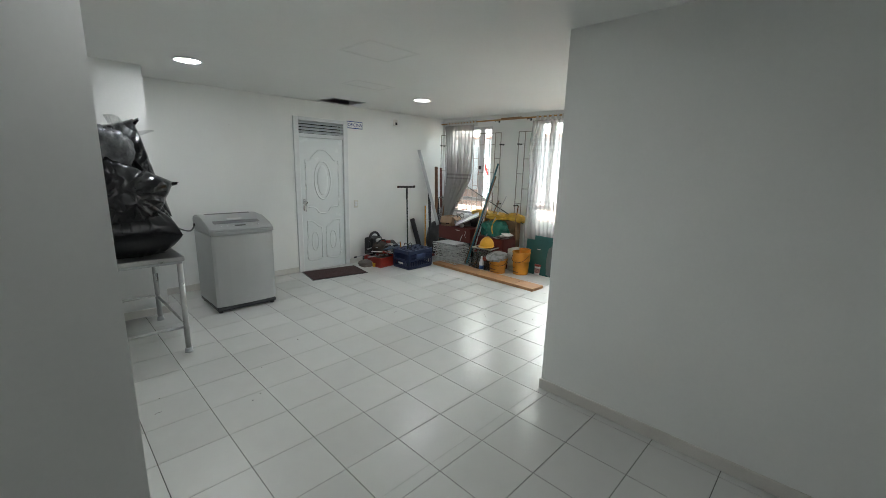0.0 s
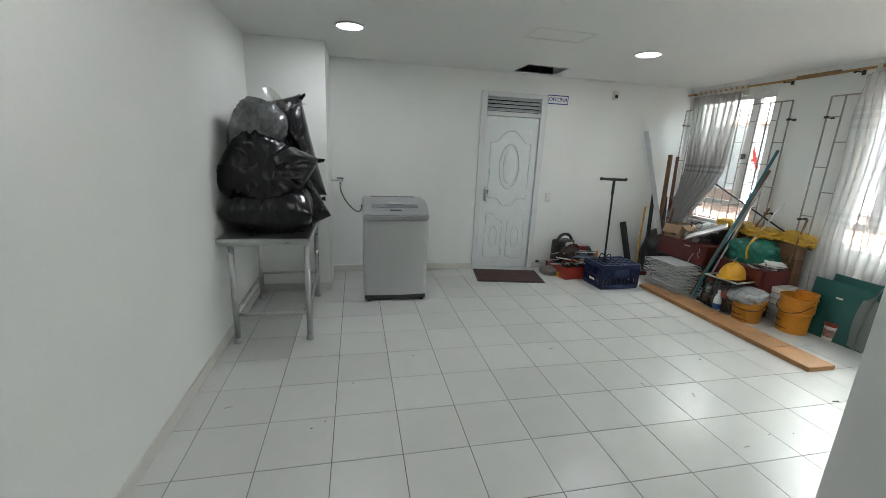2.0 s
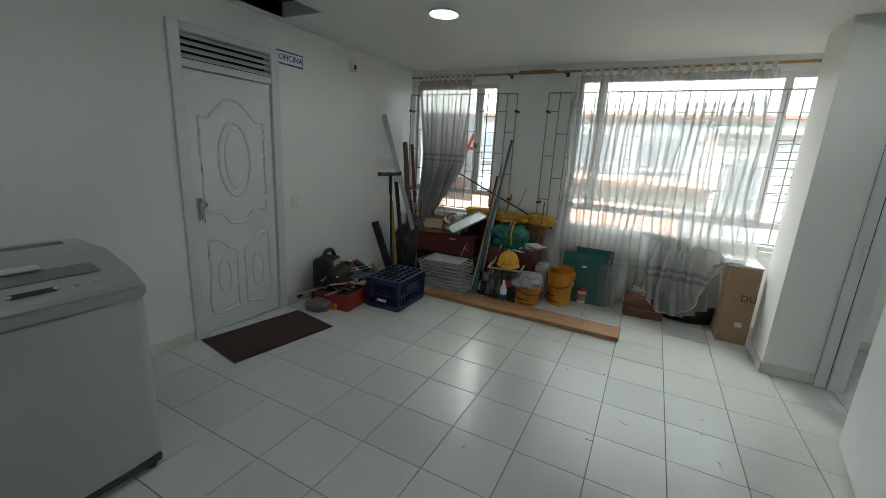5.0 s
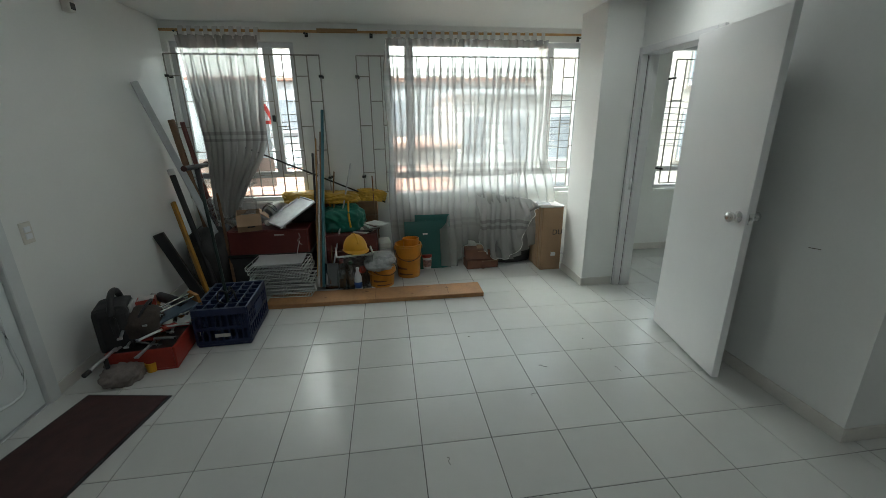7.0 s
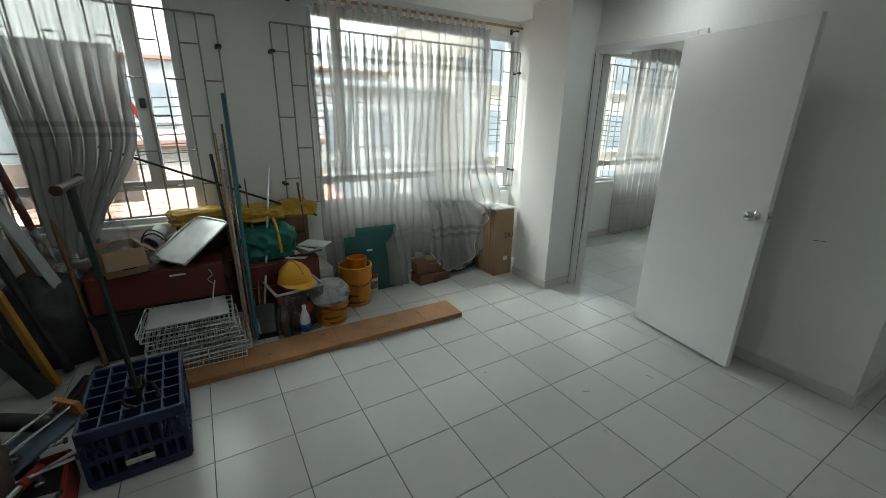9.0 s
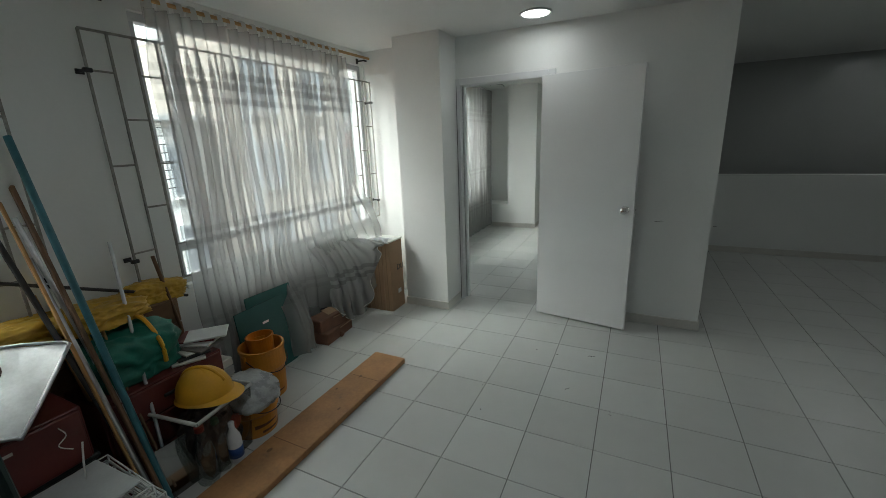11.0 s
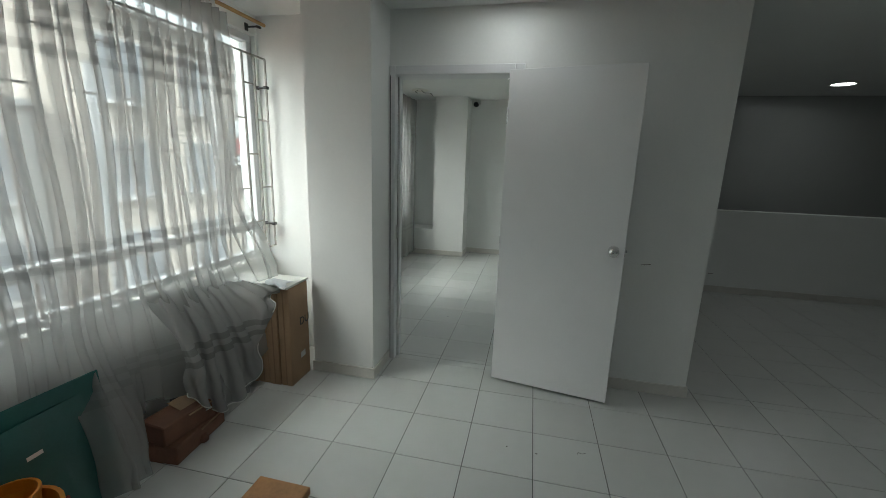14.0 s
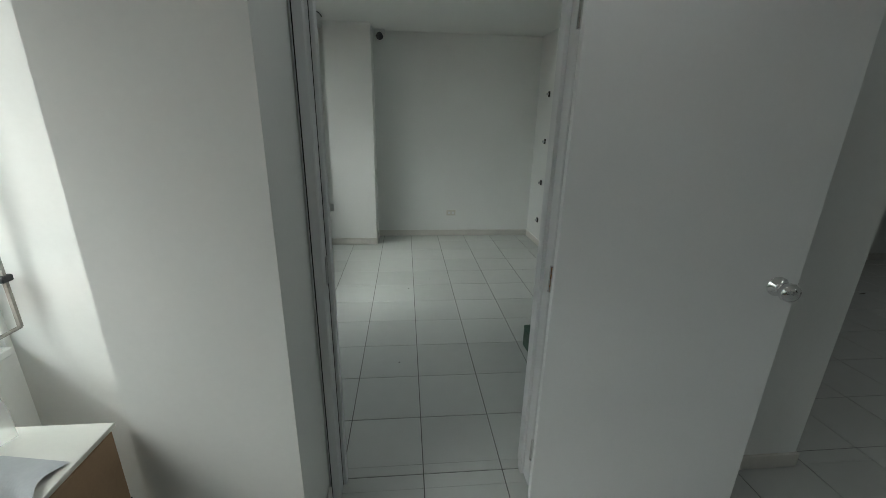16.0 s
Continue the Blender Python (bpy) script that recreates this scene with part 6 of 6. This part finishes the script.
def facade(name, x, y0, y1, z1, wall, label, rows, cols, roof):
    t = thing(name, label, "building", pose(x, y0, -3.3))
    w, h = y1 - y0, z1 + 3.3
    part("wall", box((0, 0, 0), (6, w, h)), wall, t)
    part("roof", box((-0.25, -0.1, h), (6.2, w + 0.1, h + 0.18), 0.03), roof, t)
    for r in range(rows):
        for c in range(cols):
            wy, wz = w * (c + 0.5) / cols, 1.0 + (h - 1.2) * (r + 0.5) / rows
            hw_, hh_ = w / cols * 0.28, min((h - 1.2) / rows * 0.32, 0.8)
            win = part("window", box((-0.05, wy - hw_, wz - hh_), (0.05, wy + hw_, wz + hh_), 0.01), FARGREY, t)
            part("pane", box((-0.06, wy - hw_ + 0.06, wz - hh_ + 0.06), (-0.048, wy + hw_ - 0.06, wz + hh_ - 0.06)), FARGLASS, win)
            part("sill", box((-0.16, wy - hw_ - 0.05, wz - hh_ - 0.08), (-0.051, wy + hw_ + 0.05, wz - hh_ - 0.01), 0.01), CREAM, win)
    return t


facade("house", 13.0, 5.6, 13.0, 0.35, PINK, "low red-fronted shop house across the street", 2, 3, FARGREY)
facade("house", 13.4, 1.2, 5.5, 0.75, BRICKW, "low brick house with a clay-coloured roof", 2, 3, SALMON)
facade("house", 14.5, -3.2, 1.1, 2.3, CREAM, "cream rendered two-storey house", 2, 3, FARGREY)
facade("house", 13.2, -14.0, -3.3, 4.6, BRICKW, "tall beige brick apartment house", 3, 5, CREAM)
facade("house", 24.0, -20.0, 22.0, 3.6, FARGREY, "grey row of buildings further back", 2, 14, SALMON)
# slatted roof canopy just under the first window
cn = thing("canopy", "clay-coloured slatted roof canopy outside the window", "canopy", pose(9.6, 1.9, 0.02, 0, -16, 0))
for k in range(16):
    part("slat", box((-1.6 + 0.2 * k, 0, 0), (-1.42 + 0.2 * k, 7.2, 0.05), 0.01), SALMON, cn)
part("canopy_beam", box((-1.6, 0.1, -0.12), (1.6, 0.25, 0)), FARGREY, cn)
part("canopy_post", box((0.8, 0.1, -3.4), (0.95, 0.25, -0.1)), FARGREY, cn)
sb = thing("hanging_banner", "pale banner with a red letter hung outside the window", "banner", pose(5.76, 4.80, 1.50))
part("board", box((0, -0.30, -0.36), (0.015, 0.46, 0.40), 0.002), mat("banner_pale", (0.74, 0.77, 0.80), 0.5, var=0.06), sb)
words("A", 0.40, mat("letter_red", (0.55, 0.04, 0.03), 0.5), sb, pose(-0.004, -0.28, 0.02, 90, 0, -90), depth=0.002, label="big red letter")
words("WW", 0.12, FARGREY, sb, pose(-0.004, -0.28, -0.22, 90, 0, -90), depth=0.002, label="small grey letters")
part("banner_lower", box((0, -0.30, -0.66), (0.015, 0.46, -0.362), 0.002), mat("banner_red", (0.50, 0.36, 0.31), 0.55, var=0.12, scale=6), sb, "faded red lower field")
for z in (-0.3, 0.3):
    part("banner_bracket", box((-0.135, 0.43, z), (0.012, 0.46, z + 0.03)), FARGREY, sb)
s2 = thing("shop_sign", "pale shop board with red lettering bars", "sign", pose(13.0, -8.6, 1.8))
part("board", box((0, -1.1, -0.7), (0.08, 1.1, 0.7), 0.01), SIGN_WHITE, s2)
for k in range(6):
    part("lettering_bar", box((-0.012, -0.95 + 0.32 * k, -0.35), (-0.001, -0.72 + 0.32 * k, 0.15)), PINK, s2, "red lettering bar")
part("bracket", box((0.081, -0.05, -0.3), (0.199, 0.05, 0.3)), FARGREY, s2)
ln = thing("power_lines", "bundle of black overhead cables along the street", "cables", pose(0, 0, 0))
for k in range(8):
    z = 0.55 + 0.16 * k
    part("cable", tube([(11.0 + 0.05 * k, -24, z + 0.6), (11.0, -12, z), (10.9 + 0.1 * k, -2, z + 0.35), (11.1, 9, z - 0.05), (11.0, 22, z + 0.5)], 0.012, seg=5), BLACK, ln)
pl = thing("utility_pole", "grey concrete utility pole", "pole", pose(11.1, -2, -3.3))
part("shaft", rod((0, 0, 0), (0, 0, 6.2), 0.16, seg=14, r2=0.11), FARGREY, pl)

# ---- floor tiles ----
TS, TX, TY, GAP = 0.3410, 3.105, 2.875, 0.0018
tile_cache = {}


def tile_mesh(w, d):
    key = (round(w, 3), round(d, 3))
    if key not in tile_cache:
        own = bmesh.new()
        c = 0.0010
        ring = [[own.verts.new((sx * (w / 2 - i), sy * (d / 2 - i), z)) for sx, sy in ((-1, -1), (1, -1), (1, 1), (-1, 1))] for i, z in ((0, -0.004), (0, -0.0012), (c, 0.0))]
        for a, b in zip(ring, ring[1:]):
            for k in range(4):
                own.faces.new((a[k], a[(k + 1) % 4], b[(k + 1) % 4], b[k]))
        own.faces.new(ring[-1])
        me = bpy.data.meshes.new("tile")
        own.to_mesh(me)
        own.free()
        me.materials.append(TILE)
        tile_cache[key] = me
    return tile_cache[key]


rt = random.Random(3)
rest = bmesh.new()
count = 0
AREAS = [(X0, X1, Y0, Y1), (R2_W, X1, R2_S, Y0 - 0.12), (DOOR2[0], DOOR2[1], Y0 - 0.12, Y0), (LOBBY_W, 2.49, LOBBY_S, Y0), (LOBBY_W, -1.47, STAIR_S, LOBBY_S)]
for n, (xa, xb, ya, yb) in enumerate(AREAS):
    for i in range(math.floor((xa - TX) / TS), math.ceil((xb - TX) / TS)):
        for j in range(math.floor((ya - TY) / TS), math.ceil((yb - TY) / TS)):
            a, b = max(TX + i * TS + GAP, xa), min(TX + (i + 1) * TS - GAP, xb)
            c, d = max(TY + j * TS + GAP, ya), min(TY + (j + 1) * TS - GAP, yb)
            if b - a < 0.012 or d - c < 0.012:
                continue
            me = tile_mesh(b - a, d - c)
            m = pose((a + b) / 2, (c + d) / 2, rt.uniform(-0.0004, 0.0), rt.uniform(-0.06, 0.06), rt.uniform(-0.06, 0.06), 0)
            if count < 300 and n < 3:
                o = new("tile", me)
                o.parent = floor
                o.matrix_basis = m
                count += 1
            else:
                t0 = len(rest.verts)
                rest.from_mesh(me)
                rest.verts.ensure_lookup_table()
                for v in rest.verts[t0:]:
                    v.co = m @ v.co
ro = obj("tile_rest", rest, TILE, floor)
tagged(ro, "white glazed floor tiles of the lobby", kind="stuff")
